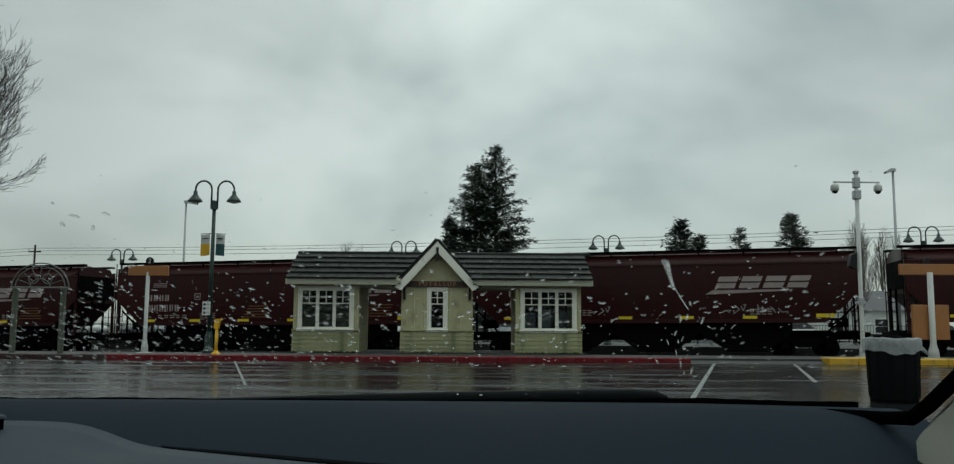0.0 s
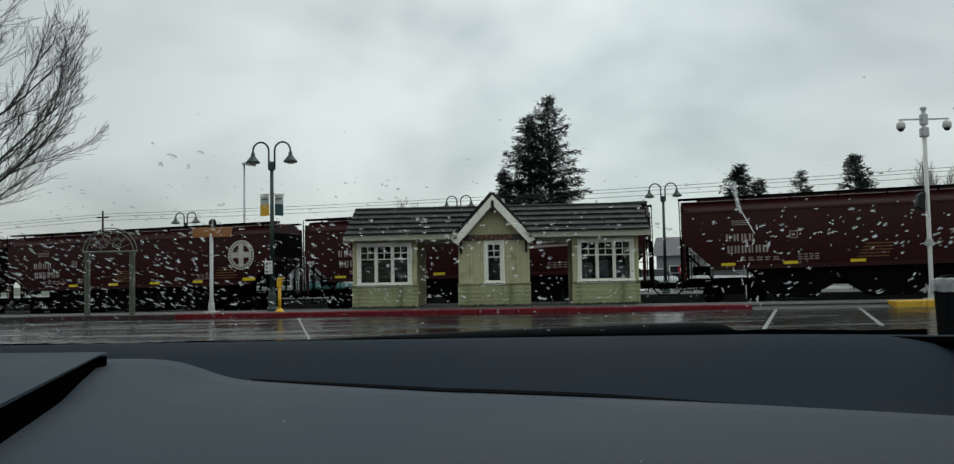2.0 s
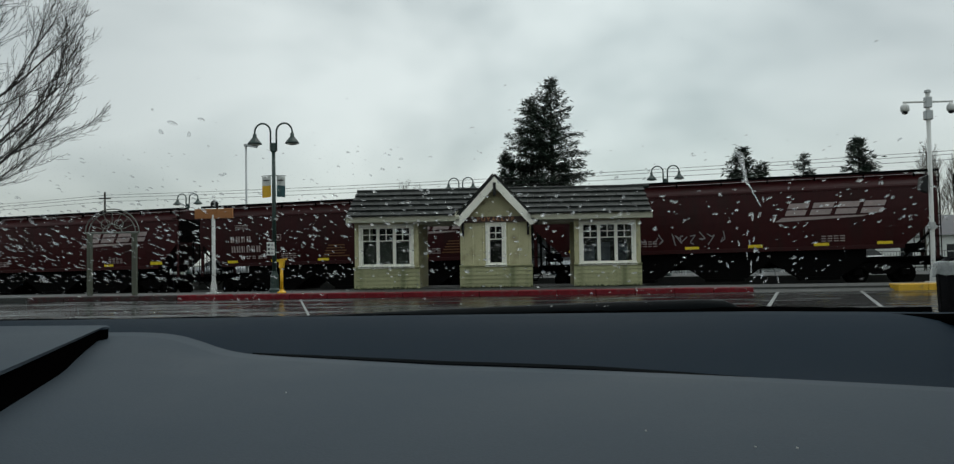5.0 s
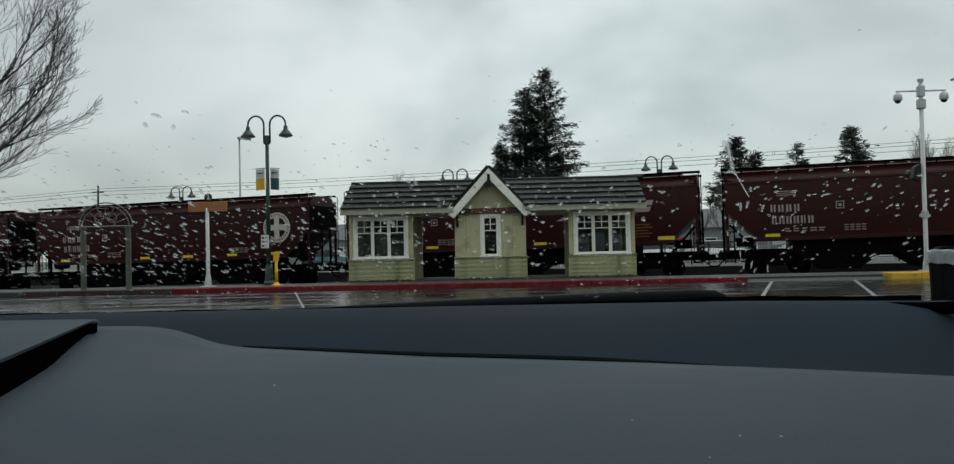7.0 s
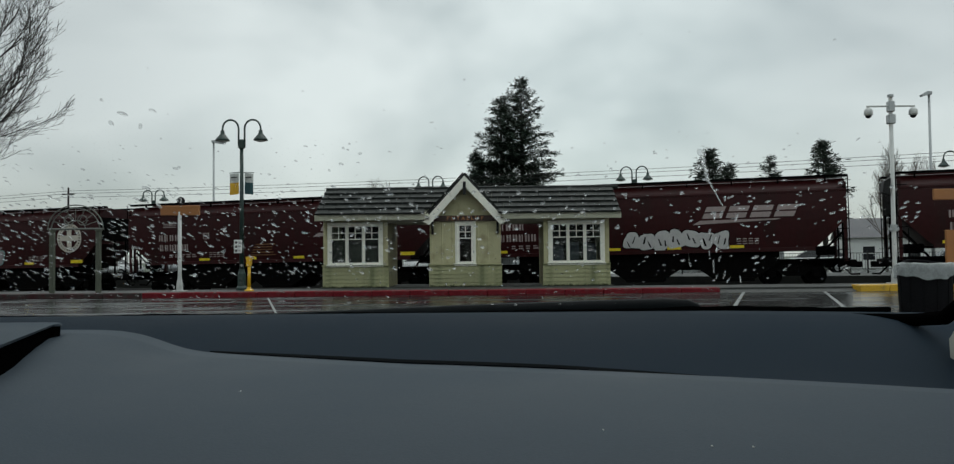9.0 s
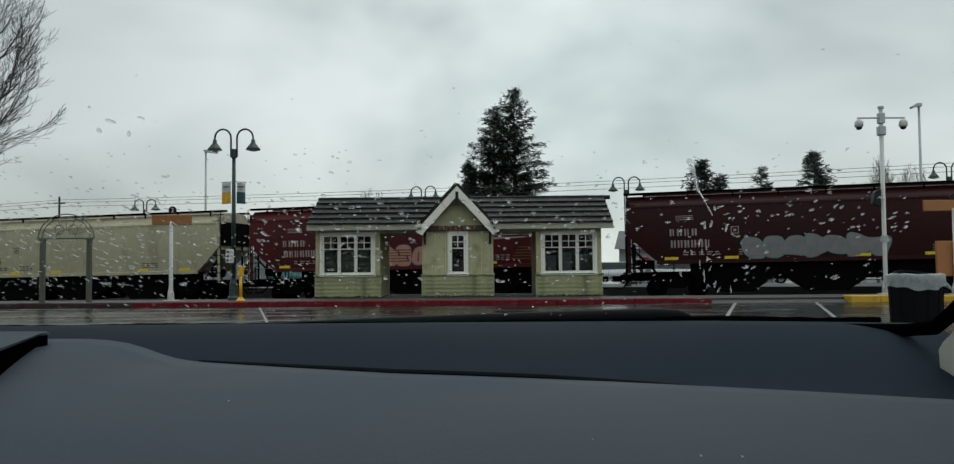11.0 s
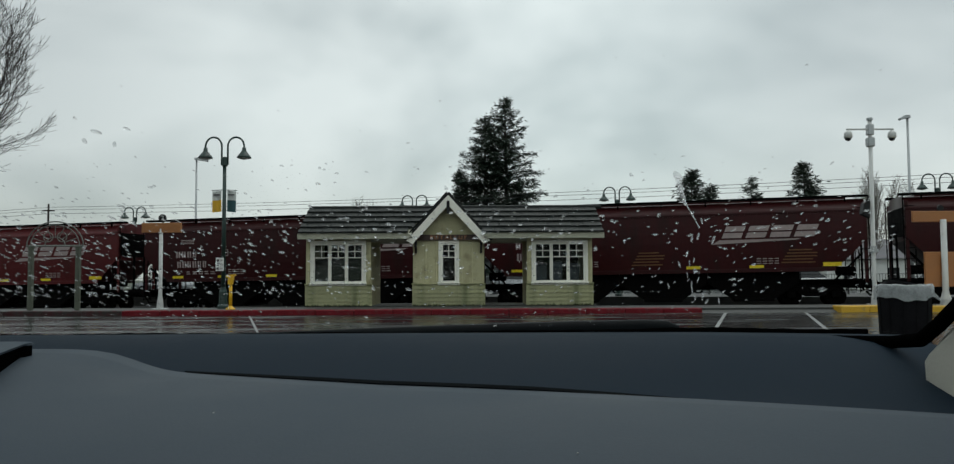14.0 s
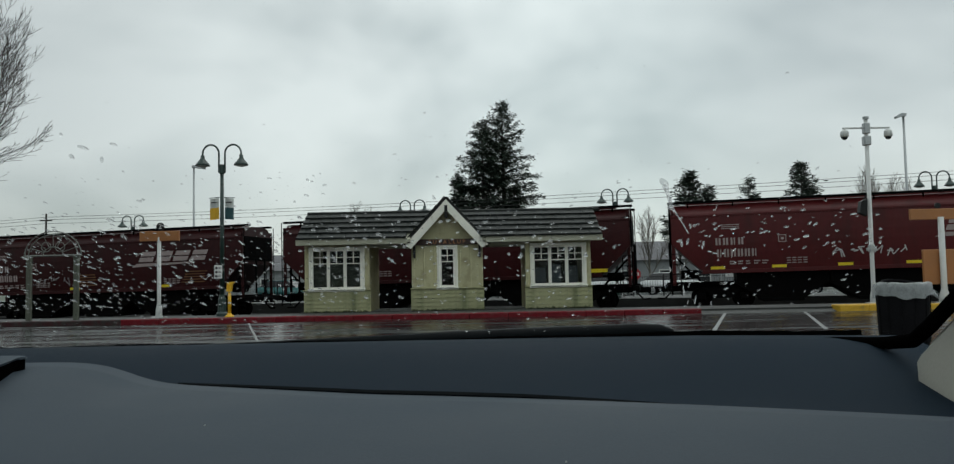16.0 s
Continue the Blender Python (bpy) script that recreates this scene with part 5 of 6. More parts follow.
bare_tree(pose(-13.65, 16.5, 0.0), 11.8, 22, BARK, "leafless dark street tree with fine upswept twigs", 4, 1.0, 0.12, 44, 0.17, length=0.45, fan=(0.38, 1.55), spread=0.42, thin=0.004)
for i, (x, y, h) in enumerate(((46.5, 100, 14.6), (48.3, 102, 15.3), (50.2, 101, 14.2), (51.9, 100, 13.6))):
    bare_tree(pose(x, y, -0.45), h, 31 + i, PALE_BARK, "slender leafless poplar in the distance", 3, 2.2, 0.3, 10, 0.2, length=0.4)
for i, (x, y, h) in enumerate(((-14.0, 100, 11.4), (-12.7, 101, 10.8), (14.5, 70, 7.5), (17.5, 72, 8.0), (30.5, 66, 8.5))):
    bare_tree(pose(x, y, -0.45), h, 41 + i, PALE_BARK, "small leafless tree beyond the tracks", 3, 1.2, 0.3, 9, 0.14, length=0.45)


# ---------------------------------------------------------------- beyond the tracks
def wires():
    root = thing("overhead_wires", pose(0, 0, 0), "thin black overhead wires on wooden poles", "cables")
    for z, off in ((6.62, 14.0), (6.95, 14.4), (7.15, 14.4)):
        b = bmx()
        for s0, s1 in ((-110, -37), (-37, 40), (40, 120)):
            pts = []
            for k in range(13):
                u = k / 12
                p = beside(s0 + (s1 - s0) * u, off)
                pts.append((p.x, p.y, z + p.z + 0.12 - 0.45 * 4 * u * (1 - u)))
            ring_tube(b, pts, 0.016, 4, False)
        part("wire", b, WIRE, root)
    for s in (-37, 40, -110, 120):
        p = beside(s, 14.2)
        b = bmx()
        lathe(b, [(0.12, -0.4), (0.07, p.z + 7.5)], (p.x, p.y, 0), 8)
        pole = part("utility_pole", b, BARK, root, "wooden utility pole")
        b = bmx()
        box(b, (p.x - 0.45, p.y - 0.05, p.z + 6.95), (p.x + 0.45, p.y + 0.05, p.z + 7.05))
        part("cross_arm", b, BARK, pole)


wires()


def parked_car(m, paint, label):
    root = thing("parked_car", m, label, "car", "parked cars beyond the tracks")
    b = bmx()
    prof = [(-2.2, 0.35), (2.2, 0.35), (2.25, 0.62), (2.1, 0.82), (1.05, 0.95), (-1.9, 1.0), (-2.2, 0.92), (-2.25, 0.6)]
    extrude_poly(b, prof, 1, -0.87, 0.87)
    bmesh.ops.bevel(b, geom=b.edges[:], offset=0.05, segments=2, affect="EDGES")
    body = part("body", b, paint, root, smooth=True)
    b = bmx()
    lo, hi = [(-1.95, 0.98), (1.05, 0.93)], [(0.25, 1.44), (-1.35, 1.46)]
    q0 = [b.verts.new((x, s * 0.8, z)) for s in (-1, 1) for x, z in lo]
    q1 = [b.verts.new((x, s * 0.62, z)) for s in (-1, 1) for x, z in hi[::-1]]
    for f in ((q0[0], q0[1], q1[1], q1[0]), (q0[2], q0[3], q1[3], q1[2]), (q0[0], q0[2], q1[2], q1[0]), (q0[1], q0[3], q1[3], q1[1]), (q0[0], q0[1], q0[3], q0[2])):
        b.faces.new(f)
    part("windows", b, DARK_GLASS, root)
    b = bmx()
    box(b, (-1.36, -0.63, 1.42), (0.27, 0.63, 1.48), 0.02)
    part("roof", b, paint, body)
    for x in (-1.4, 1.4):
        for y in (-0.8, 0.8):
            b = bmx()
            ring_tube(b, [(x, y - 0.1, 0.32), (x, y + 0.1, 0.32)], 0.32, 16)
            w = part("wheel", b, RUBBER, root)
            b = bmx()
            ring_tube(b, [(x, y - 0.11, 0.32), (x, y + 0.11, 0.32)], 0.19, 12)
            part("rim", b, GALV, w)


for i, (s, off, paint, label) in enumerate((
        (-36, 18, CAR_WHITE, "white parked saloon car"), (-29.5, 18, CAR_SILVER, "silver parked saloon car"), (-19, 18, CAR_TEAL, "teal parked saloon car"),
        (-10, 18, CAR_WHITE, "white parked saloon car"), (-1, 18.4, CAR_SILVER, "silver parked saloon car"), (3.6, 18, CAR_WHITE, "white parked saloon car"),
        (8.8, 18, CAR_WHITE, "white parked saloon car"), (16, 18, CAR_WHITE, "white parked saloon car"), (25, 18, CAR_SILVER, "silver parked saloon car"))):
    p = beside(s, off)
    parked_car(pose(p.x, p.y, 0.0, 0, 0, -15 + (180 if i % 2 else 0)), paint, label + " beyond the tracks")


def house(s, off, w, d, h, wall, label, rise=1.8):
    p = beside(s, off)
    root = thing("house", pose(p.x, p.y, -0.45, 0, 0, -15), label, "house", "houses beyond the tracks")
    b = bmx()
    box(b, (-w / 2, 0, 0), (w / 2, d, h))
    wl = part("wall", b, wall, root)
    b = bmx()
    extrude_poly(b, [(-0.5, h - 0.1), (d / 2, h + rise), (d + 0.5, h - 0.1), (d / 2, h + rise - 0.18)], 0, -w / 2 - 0.4, w / 2 + 0.4)
    part("roof", b, HOUSE_ROOF, root)
    n = max(2, int(w / 3))
    for i in range(n):
        x = -w / 2 + (i + 0.5) * w / n
        win = new("window")
        win.parent = root
        b = bmx()
        for a in ((x - 0.6, -0.06, 1.0, x - 0.5, 0.0, 2.4), (x + 0.5, -0.06, 1.0, x + 0.6, 0.0, 2.4), (x - 0.5, -0.06, 1.0, x + 0.5, 0.0, 1.1), (x - 0.5, -0.06, 2.3, x + 0.5, 0.0, 2.4), (x - 0.5, -0.06, 1.66, x + 0.5, 0.0, 1.74)):
            box(b, a[:3], a[3:])
        part("frame", b, SIGN_WHITE, win)
        b = bmx()
        box(b, (x - 0.5, -0.03, 1.1), (x + 0.5, -0.004, 2.3))
        part("pane", b, DARK_GLASS, win)
    k = int(h / 0.22)
    b = bmx()
    for i in range(k):
        box(b, (-w / 2, -0.02, i * 0.22), (w / 2, -0.003, i * 0.22 + 0.19))
    tagged(part("siding", b, wall, wl), kind="stuff")


house(9, 42, 14, 8, 3.4, HOUSE_WALL, "low pale grey clapboard house with shingled roof")
house(27, 44, 11, 8, 3.2, SIGN_WHITE, "white clapboard house with grey shingled roof")
house(-12, 46, 16, 9, 3.3, HOUSE_WALL, "long grey clapboard house beyond the tracks")
house(-38, 46, 14, 9, 3.3, HOUSE_WALL, "grey clapboard house with shingled roof")


def iron_fence(s0, s1, off):
    root = thing("iron_fence", pose(0, 0, 0), "black iron rail fence along the far platform", "fence")
    n = int((s1 - s0) / 2.4)
    for i in range(n + 1):
        p = beside(s0 + 2.4 * i, off)
        b = bmx()
        box(b, (p.x - 0.035, p.y - 0.035, 0.1), (p.x + 0.035, p.y + 0.035, 1.32))
        part("post", b, BLACK_PLASTIC, root)
    for z in (0.35, 1.2):
        a, c = beside(s0, off), beside(s0 + 2.4 * n, off)
        b = bmx()
        ring_tube(b, [(a.x, a.y, z), (c.x, c.y, z)], 0.02, 4)
        part("rail", b, BLACK_PLASTIC, root)
    b = bmx()
    for i in range(int(2.4 * n / 0.14)):
        p = beside(s0 + 0.14 * i, off)
        box(b, (p.x - 0.008, p.y - 0.008, 0.35), (p.x + 0.008, p.y + 0.008, 1.2))
    tagged(part("pickets", b, BLACK_PLASTIC, root), kind="stuff")


iron_fence(-30, 34, 10.0)


def road_sign():
    p = beside(6.9, 9.0)
    root = thing("stop_sign", pose(p.x, p.y, 0.1), "red octagonal road sign on a steel post", "sign")
    b = bmx()
    lathe(b, [(0.03, 0), (0.03, 1.5)], n=8)
    part("post", b, GALV, root)
    b = bmx()
    extrude_poly(b, [(0.33 * math.cos(math.pi / 8 + math.pi / 4 * k), 1.25 + 0.33 * math.sin(math.pi / 8 + math.pi / 4 * k)) for k in range(8)], 1, -0.06, -0.04)
    f = part("face", b, STOP_RED, root, "red octagonal sign face")
    b = bmx()
    for k in range(4):
        box(b, (-0.2 + k * 0.11, -0.068, 1.16), (-0.12 + k * 0.11, -0.061, 1.34))
    tagged(part("print", b, SIGN_WHITE, f), kind="stuff")


road_sign()


def name_sign():
    p = beside(12.0, 7.5)
    root = thing("station_sign", pose(p.x, p.y, 0.1, 0, 0, -15), "green station sign board on two posts", "sign")
    for x in (-0.5, 0.5):
        b = bmx()
        box(b, (x - 0.04, -0.04, 0), (x + 0.04, 0.04, 2.3))
        part("post", b, GALV, root)
    b = bmx()
    box(b, (-0.75, -0.08, 2.05), (0.75, -0.04, 2.45), 0.01)
    f = part("board", b, GREEN_SIGN, root)
    b = bmx()
    box(b, (-0.45, -0.092, 2.18), (0.45, -0.083, 2.27))
    part("print", b, SIGN_WHITE, f)
    b = bmx()
    box(b, (-0.3, -0.085, 1.0), (0.35, -0.045, 1.6), 0.01)
    part("notice", b, SIGN_WHITE, root)


name_sign()


# ---------------------------------------------------------------- the car round the camera
CABIN = Matrix.Translation((0.011, -0.049, 1.076)) @ Matrix.Scale(1.068, 4) @ Matrix.Translation((-0.011, -0.024, -1.079))


def crease(x):
    """The far edge of the padded dash top, in plan."""
    k = 1 / (1 + math.exp((x + 0.245) / 0.012))
    base = 0.598 - 0.30 * (x + 0.05) - 0.42 * max(0, x + 0.05) ** 2 - 0.2 * min(0, x + 0.05)
    return base * (1 - k) + 0.705 * k


def pad_rise(x):
    k = 1 / (1 + math.exp((x + 0.258) / 0.013))
    return 1.0105 + 0.0165 * k


def dash_panel_z(x, y):
    u = min(1.0, max(0.0, (0.93 - y) / 0.34))
    return 1.023 - 0.050 * (3 * u * u - 2 * u ** 3) - 0.012 * max(0, x - 0.25)


def own_car():
    root = thing("car", CABIN, "parked car with dark grey dashboard and wet windshield", "car")
    L, R = -1.12, 0.46
    # rear panel of the dash, up to the foot of the windshield
    b = bmx()
    nx, ny = 60, 16
    rows = []
    for i in range(nx + 1):
        x = L + (R - L) * i / nx
        col = []
        for j in range(ny + 1):
            y0 = min(0.62, crease(x)) - 0.06
            y = y0 + (0.935 - 0.06 * max(0, (x - 0.1)) ** 1.5 - 0.02 * (x + 0.3) ** 2 - y0) * j / ny
            col.append(b.verts.new((x, y, dash_panel_z(x, y))))
        y = col[-1].co.y
        col.append(b.verts.new((x, y + 0.012, col[-1].co.z - 0.006)))
        col.append(b.verts.new((x, y + 0.014, 0.9)))
        rows.append(col)
    for c0, c1 in zip(rows, rows[1:]):
        for j in range(len(c0) - 1):
            b.faces.new((c0[j], c1[j], c1[j + 1], c0[j + 1]))
    dash = part("dash_panel", b, DASH_UP, root, "dark slate dash panel under the windshield", True)
    # padded top nearest the camera
    b = bmx()
    nx, ny = 110, 22
    rows = []
    for i in range(nx + 1):
        x = L + (R - L) * i / nx
        yb, zb = crease(x), pad_rise(x)
        col = [b.verts.new((x, yb - 0.006, zb - 0.03)), b.verts.new((x, yb, zb - 0.006))]
        for j in range(ny + 1):
            u = j / ny
            y = yb - 0.004 - (yb - 0.10) * u
            z = zb - 0.030 * u ** 1.6 - (0.0 if u < 0.8 else 0.25 * (u - 0.8) ** 2) - (zb - 1.0105) * 0.7 * u
            near_hood = x + 0.134 + 0.18 * (y - 0.1) / 0.55
            k = 1 / (1 + math.exp((near_hood - 0.028) / 0.011))
            col.append(b.verts.new((x, y, z * (1 - k) + max(z, 1.0172) * k)))
        col.append(b.verts.new((x, 0.09, 0.85)))
        rows.append(col)
    for c0, c1 in zip(rows, rows[1:]):
        for j in range(len(c0) - 1):
            b.faces.new((c0[j], c0[j + 1], c1[j + 1], c1[j]))
    part("dash_pad", b, DASH_PAD, root, "grey padded dash top with soft grain", True)
    b = bmx()
    rnd = random.Random(6)
    for _ in range(7):
        x, u = rnd.uniform(-0.25, 0.2), rnd.uniform(0.25, 0.75)
        yb, zb = crease(x), pad_rise(x)
        y, r = yb - 0.004 - (yb - 0.10) * u, rnd.uniform(0.0002, 0.0004)
        z = zb - 0.030 * u ** 1.6 - (zb - 1.0105) * 0.7 * u + 0.0004
        box(b, (x - r, y - r * 1.5, z - 0.001), (x + r, y + r * 1.5, z))
    tagged(part("dust_specks", b, DUST, root), kind="stuff")
    # black tube drawn in place of the shadowed gap beyond the pad's edge
    b = bmx()
    ring_tube(b, [(x, crease(x) + 0.003, pad_rise(x) - 0.0004 - 0.002 * max(0, x - 0.05) / 0.1) for x in [-0.21 + 0.37 * k / 30 for k in range(31)]], [0.0007 + 0.0019 * math.sin(math.pi * k / 30) ** 0.6 for k in range(31)], 6)
    part("gasket", b, RUBBER, root)
    # raised hood of the dash display
    b = bmx()
    tip = [(-0.331 + 0.017 * math.cos(q), 0.655 + 0.017 * math.sin(q)) for q in [-0.5 + 2.3 * k / 8 for k in range(9)]]
    poly = tip + [(-0.9, 0.70), (-0.9, 0.10), (-0.134, 0.10)]
    extrude_poly(b, poly, 2, 1.0332, 1.035)
    bmesh.ops.bevel(b, geom=[e for e in b.edges if e.verts[0].co.z > 1.034 and e.verts[1].co.z > 1.034], offset=0.0010, segments=3, affect="EDGES")
    hood = part("display_hood", b, DASH_PAD, root, "grey display hood with black edge")
    b = bmx()
    extrude_poly(b, [(x - 0.001, y - 0.001) for x, y in poly], 2, 1.012, 1.0330)
    part("display_bezel", b, BLACK_GAP, hood, "black bezel under the hood")
    # right pillar trim and the dark band of the glass
    b = bmx()
    prof = [(0.75, 0.93), (0.756, 1.012), (0.745, 1.022), (0.05, 1.44), (-0.1, 1.44), (-0.1, 0.6), (0.6, 0.6)]
    extrude_poly(b, prof, 0, 0.393, 0.44)
    bmesh.ops.bevel(b, geom=b.edges[:], offset=0.008, segments=2, affect="EDGES")
    part("pillar_trim", b, TRIM_BEIGE, root, "beige windshield pillar trim", True)
    b = bmx()
    ring_tube(b, [(0.22, 0.926, 1.0165), (0.32, 0.918, 1.0155), (0.385, 0.902, 1.0155), (0.41, 0.865, 1.0165), (0.410, 0.835, 1.0185), (0.402, 0.77, 1.025), (0.396, 0.73, 1.040), (0.393, 0.70, 1.055), (0.395, 0.66, 1.08), (0.405, 0.5, 1.175), (0.43, 0.16, 1.36)], [0.0025, 0.004, 0.005, 0.0058, 0.006, 0.0062, 0.0062, 0.006, 0.006, 0.008, 0.010], 10)
    part("pillar_seal", b, BLACK_GAP, root, "black rubber seal beside the windshield", True)
    # windshield
    b = bmx()
    y0, y1 = 0.96, 0.14
    q = [(L - 0.05, y0), (0.47, y0), (0.47, y1), (L - 0.05, y1)]
    b.faces.new([b.verts.new((x, y, GLASS_Z(y))) for x, y in q])
    part("windshield", b, WINDSHIELD, root, "rain-spotted clear windshield").visible_shadow = False
    # wiper: a long blade lying at the foot of the glass
    b = bmx()
    pts = [(-0.55, 0.972, 1.004), (-0.2, 0.974, 1.0125), (0.0, 0.972, 1.0185), (0.12, 0.967, 1.0215), (0.20, 0.960, 1.0235), (0.222, 0.957, 1.0232), (0.233, 0.955, 1.0215), (0.2365, 0.954, 1.019)]
    ring_tube(b, pts, [0.009, 0.0105, 0.0115, 0.012, 0.0115, 0.0105, 0.007, 0.003], 10)
    part("wiper_blade", b, RUBBER, root, "black rubber wiper blade", True)
    b = bmx()
    rnd = random.Random(12)
    lo = []
    for k in range(121):
        x = -0.75 + 1.18 * k / 120
        up = 0.5 + 0.5 * math.tanh((x - 0.12) / 0.1)
        top = 1.0228 + 0.0036 * up + rnd.uniform(-0.0005, 0.0005) + 0.0006 * math.sin(x * 31) - 0.014 * max(0, x - 0.30)
        y = 0.952 - 0.06 * max(0, x - 0.1) ** 1.5 - 0.02 * (x + 0.3) ** 2
        lo.append([b.verts.new((x, y, 0.99)), b.verts.new((x, y, top - 0.001)), b.verts.new((x, y + 0.003, top)), b.verts.new((x, y + 0.012, top - 0.004)), b.verts.new((x, y + 0.012, 0.99))])
    for c0, c1 in zip(lo, lo[1:]):
        for j in range(4):
            b.faces.new((c0[j], c1[j], c1[j + 1], c0[j + 1]))
    part("glass_seal", b, BLACK_GAP, root, "wet black rubber seal at the foot of the windshield", True)
    b = bmx()
    box(b, (L, 0.975, 0.97), (0.45, 1.02, 1.004), 0.004)
    part("cowl", b, BLACK_PLASTIC, root)
    # body shell that closes the cabin
    b = bmx()
    extrude_poly(b, [(1.0, 0.98), (1.6, 0.94), (2.2, 0.82), (2.35, 0.6), (2.35, 0.35), (1.0, 0.35)], 0, L - 0.08, 0.52)
    part("bonnet", b, CAR_SILVER, root)
    b = bmx()
    extrude_poly(b, [(0.14, 1.235), (-0.2, 1.42), (-1.6, 1.45), (-1.9, 1.40), (-1.9, 1.46), (-0.2, 1.50), (0.16, 1.27)], 0, L - 0.06, 0.5)
    part("roof", b, HEADLINER, root)
    for x in (L - 0.08, 0.445):
        b = bmx()
        extrude_poly(b, [(1.0, 0.35), (1.0, 0.95), (-1.9, 0.95), (-1.9, 0.35)], 0, x, x + 0.07)
        part("door", b, CAR_SILVER, root)
        b = bmx()
        box(b, (x + 0.01, -0.95, 0.95), (x + 0.06, -0.8, 1.42))
        part("door_pillar", b, TRIM_BEIGE, root)
    b = bmx()
    extrude_poly(b, [(0.98, 1.0), (0.98, 0.93), (0.05, 1.22), (0.05, 1.30)], 0, L - 0.1, L - 0.04)
    part("far_pillar", b, TRIM_BEIGE, root)
    b = bmx()
    box(b, (L, -1.9, 0.35), (0.44, -1.84, 1.42))
    part("rear_wall", b, HEADLINER, root)
    b = bmx()
    box(b, (L, -1.84, 0.30), (0.44, 1.0, 0.35))
    part("cabin_floor", b, BLACK_PLASTIC, root)
    for x in (L + 0.02, 0.35):
        for y in (1.6, -1.3):
            b = bmx()
            ring_tube(b, [(x - 0.1, y, 0.32), (x + 0.1, y, 0.32)], 0.32, 18)
            part("wheel", b, RUBBER, root)


def GLASS_Z(y):
    return 1.022 + 0.256 * (0.935 - y)


own_car()


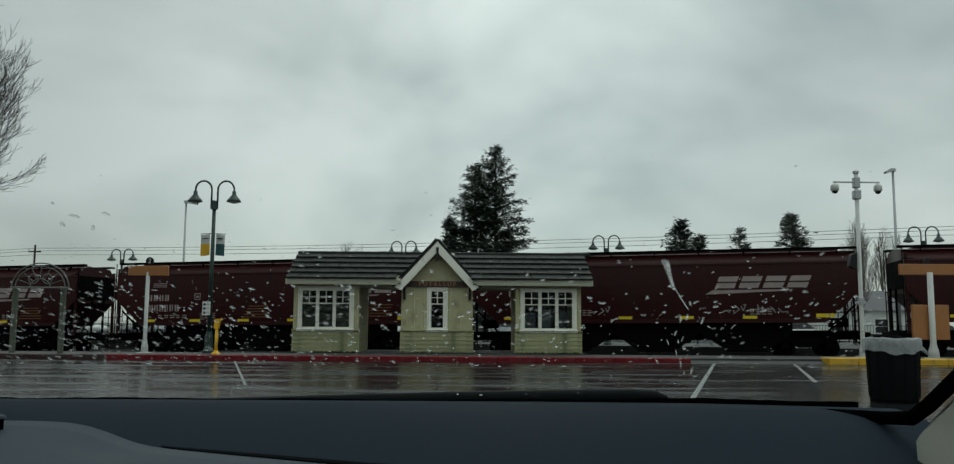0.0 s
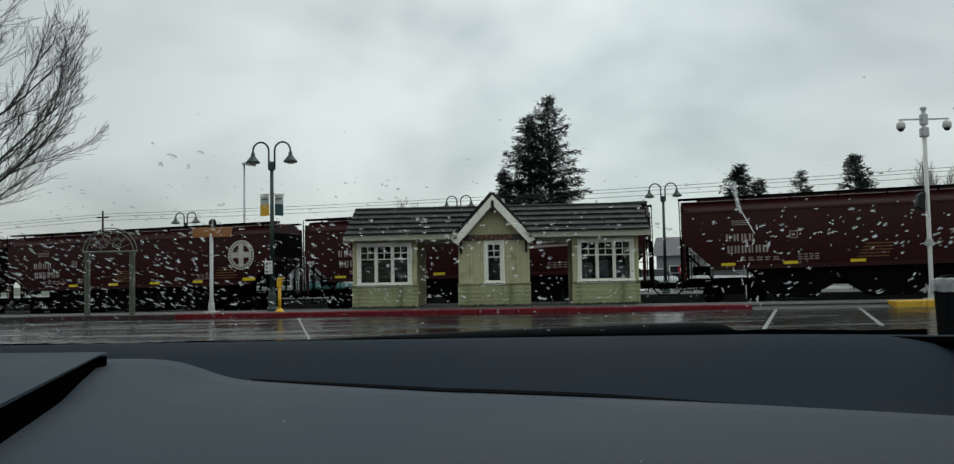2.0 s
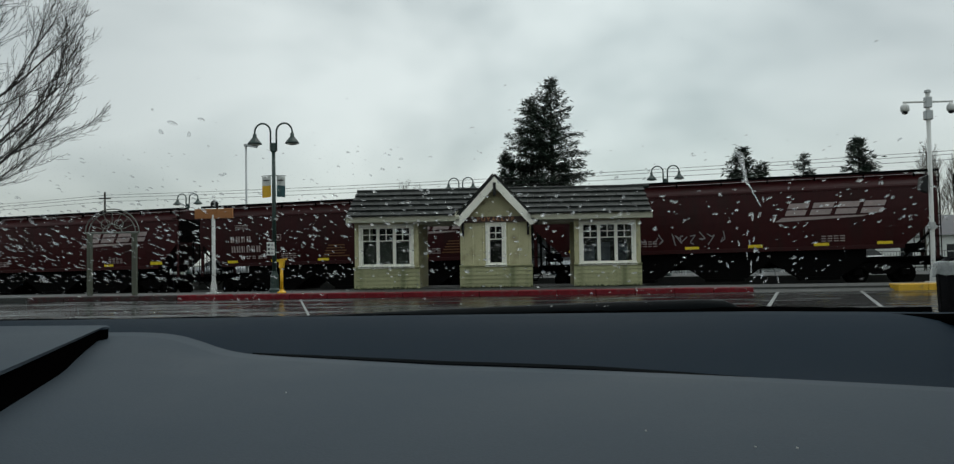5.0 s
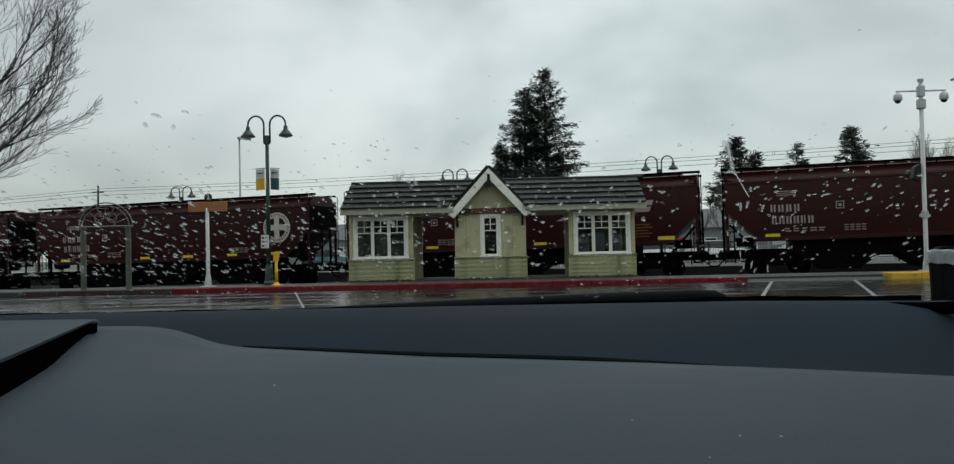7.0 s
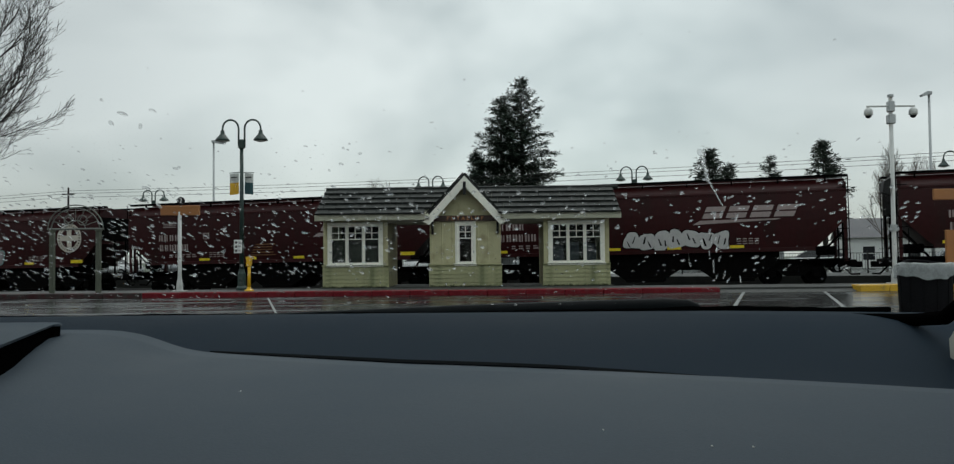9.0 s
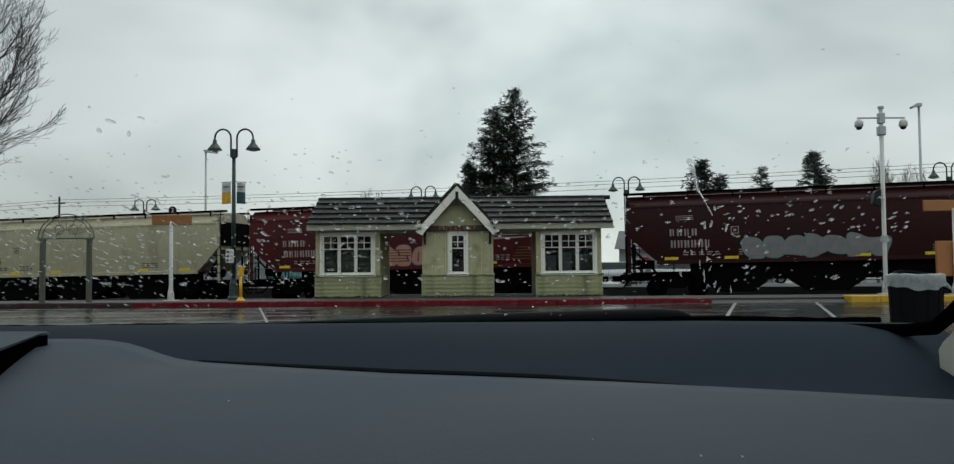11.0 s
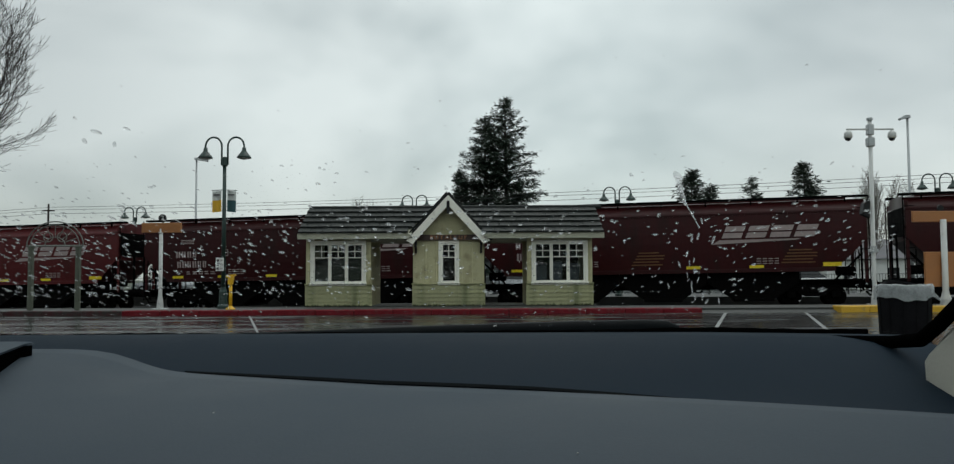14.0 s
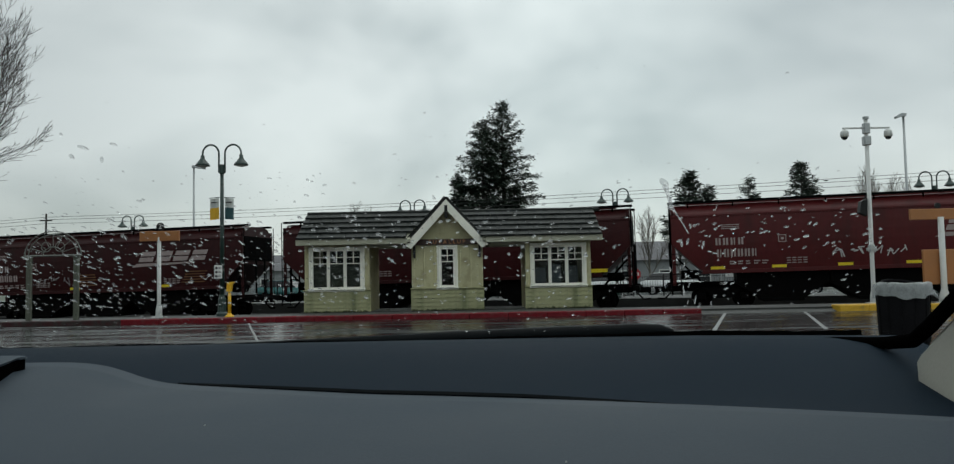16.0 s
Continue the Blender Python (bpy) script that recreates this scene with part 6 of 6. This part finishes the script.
def rain():
    """Drops on the outside of the windshield, most of them low on the glass, and one wet run."""
    rnd = random.Random(77)
    verts, faces = [], []
    slope = math.atan(0.256)
    ex, ey, ez = Vector((1, 0, 0)), Vector((0, math.cos(slope), -math.sin(slope))), Vector((0, math.sin(slope), math.cos(slope)))

    def drop(x, y, rx, ry, h, tilt):
        o = Vector((x, y, GLASS_Z(y))) + ez * 0.0006
        c, s = math.cos(tilt), math.sin(tilt)
        n, base = 12, len(verts)
        ph, am = rnd.uniform(0, 6.28), rnd.uniform(0.0, 0.22)
        for q, z in ((1.0, 0.0), (0.93, 0.30), (0.72, 0.66), (0.38, 0.93)):
            for k in range(n):
                a = 2 * math.pi * k / n
                w = q * (1 + am * math.sin(2 * a + ph))
                u, v = rx * w * math.cos(a), ry * w * math.sin(a)
                verts.append(o + ex * (c * u - s * v) + ey * (s * u + c * v) + ez * (h * z))
        verts.append(o + ez * h)
        for j in range(3):
            for k in range(n):
                a0, a1 = base + j * n + k, base + j * n + (k + 1) % n
                faces.append((a0, a1, a1 + n, a0 + n))
        for k in range(n):
            faces.append((base + 3 * n + k, base + 3 * n + (k + 1) % n, base + 4 * n))
        faces.append(tuple(base + k for k in range(n))[::-1])

    def spread(count, y0, y1, keep, small, large, share_large, flat):
        """Drops strewn between two heights of the glass; keep: how many stay, from the driver's side to the other."""
        for _ in range(count):
            y = rnd.uniform(y0, y1)
            x = rnd.uniform(-0.62, 0.40) * (y / 0.8)
            across = min(1.0, max(0.0, (x / y + 0.55) / 1.0))
            if rnd.random() > keep[0] + (keep[1] - keep[0]) * across ** 0.7:
                continue
            r = rnd.uniform(*large) if rnd.random() < share_large else rnd.uniform(*small)
            r *= y / 0.62
            drop(x, y, r * rnd.uniform(1.0, 1.6), r * rnd.uniform(2.0, 3.4) * (y / 0.6) ** 0.8, r * rnd.uniform(*flat), rnd.gauss(-0.03, 0.09))

    spread(3000, 0.545, 0.76, (1.0, 0.05), (0.0003, 0.0007), (0.0008, 0.00125), 0.24, (0.5, 0.85))
    spread(950, 0.74, 0.90, (0.75, 0.05), (0.0003, 0.0006), (0.0006, 0.0009), 0.25, (0.5, 0.8))
    spread(330, 0.53, 0.63, (0.4, 0.9), (0.0005, 0.0008), (0.0009, 0.0014), 0.45, (0.5, 0.85))
    spread(330, 0.46, 0.55, (0.9, 0.35), (0.0004, 0.0008), (0.0008, 0.0012), 0.2, (0.4, 0.6))
    spread(70, 0.36, 0.47, (0.5, 0.5), (0.0003, 0.0006), (0.0006, 0.0009), 0.2, (0.25, 0.4))
    # a small smear of old drops high on the glass
    for x, y, rx, ry, tilt in ((-0.179, 0.4405, 0.0013, 0.0035, 0.3), (-0.1687, 0.430, 0.0019, 0.0030, -0.5), (-0.166, 0.4445, 0.0010, 0.0040, 0.4),
                               (-0.1528, 0.427, 0.0011, 0.0022, -0.3), (-0.2, 0.535, 0.0022, 0.0035, -0.4), (-0.172, 0.415, 0.0006, 0.0014, 0)):
        drop(x, y, rx, ry, 0.0009, tilt)
    # the wet run that has slid down the glass: a thick head, a thin thread and a wandering foot
    for k in range(6):
        u = k / 5
        drop(0.1245 + 0.014 * u, 0.490 + 0.042 * u, 0.0017 - 0.0008 * u + rnd.uniform(0, 0.0004), 0.0075, 0.0013, -0.34)
    for k in range(12):
        u = k / 11
        drop(0.139 + 0.020 * u, 0.532 + 0.046 * u, 0.00045, 0.005, 0.0004, -0.4)
    for k in range(18):
        u = 0.82 * k / 17
        w = 0.006 * math.sin(u * 9) * (0.4 + u)
        drop(0.160 + 0.033 * u + 0.055 * u * u + w + rnd.gauss(0, 0.004), 0.580 + 0.27 * u + rnd.gauss(0, 0.01), rnd.uniform(0.0005, 0.0011), rnd.uniform(0.007, 0.015) * (0.6 + u), 0.0005, rnd.gauss(-0.22, 0.06))
    me = bpy.data.meshes.new("raindrops")
    me.from_pydata([tuple(v) for v in verts], [], faces)
    me.materials.append(DROP)
    for f in me.polygons:
        f.use_smooth = True
    ob = tagged(new("raindrops", me), "clear raindrops scattered over the windshield", "raindrops", kind="stuff")
    ob.matrix_world = CABIN
    ob.visible_shadow = False


rain()


motions()
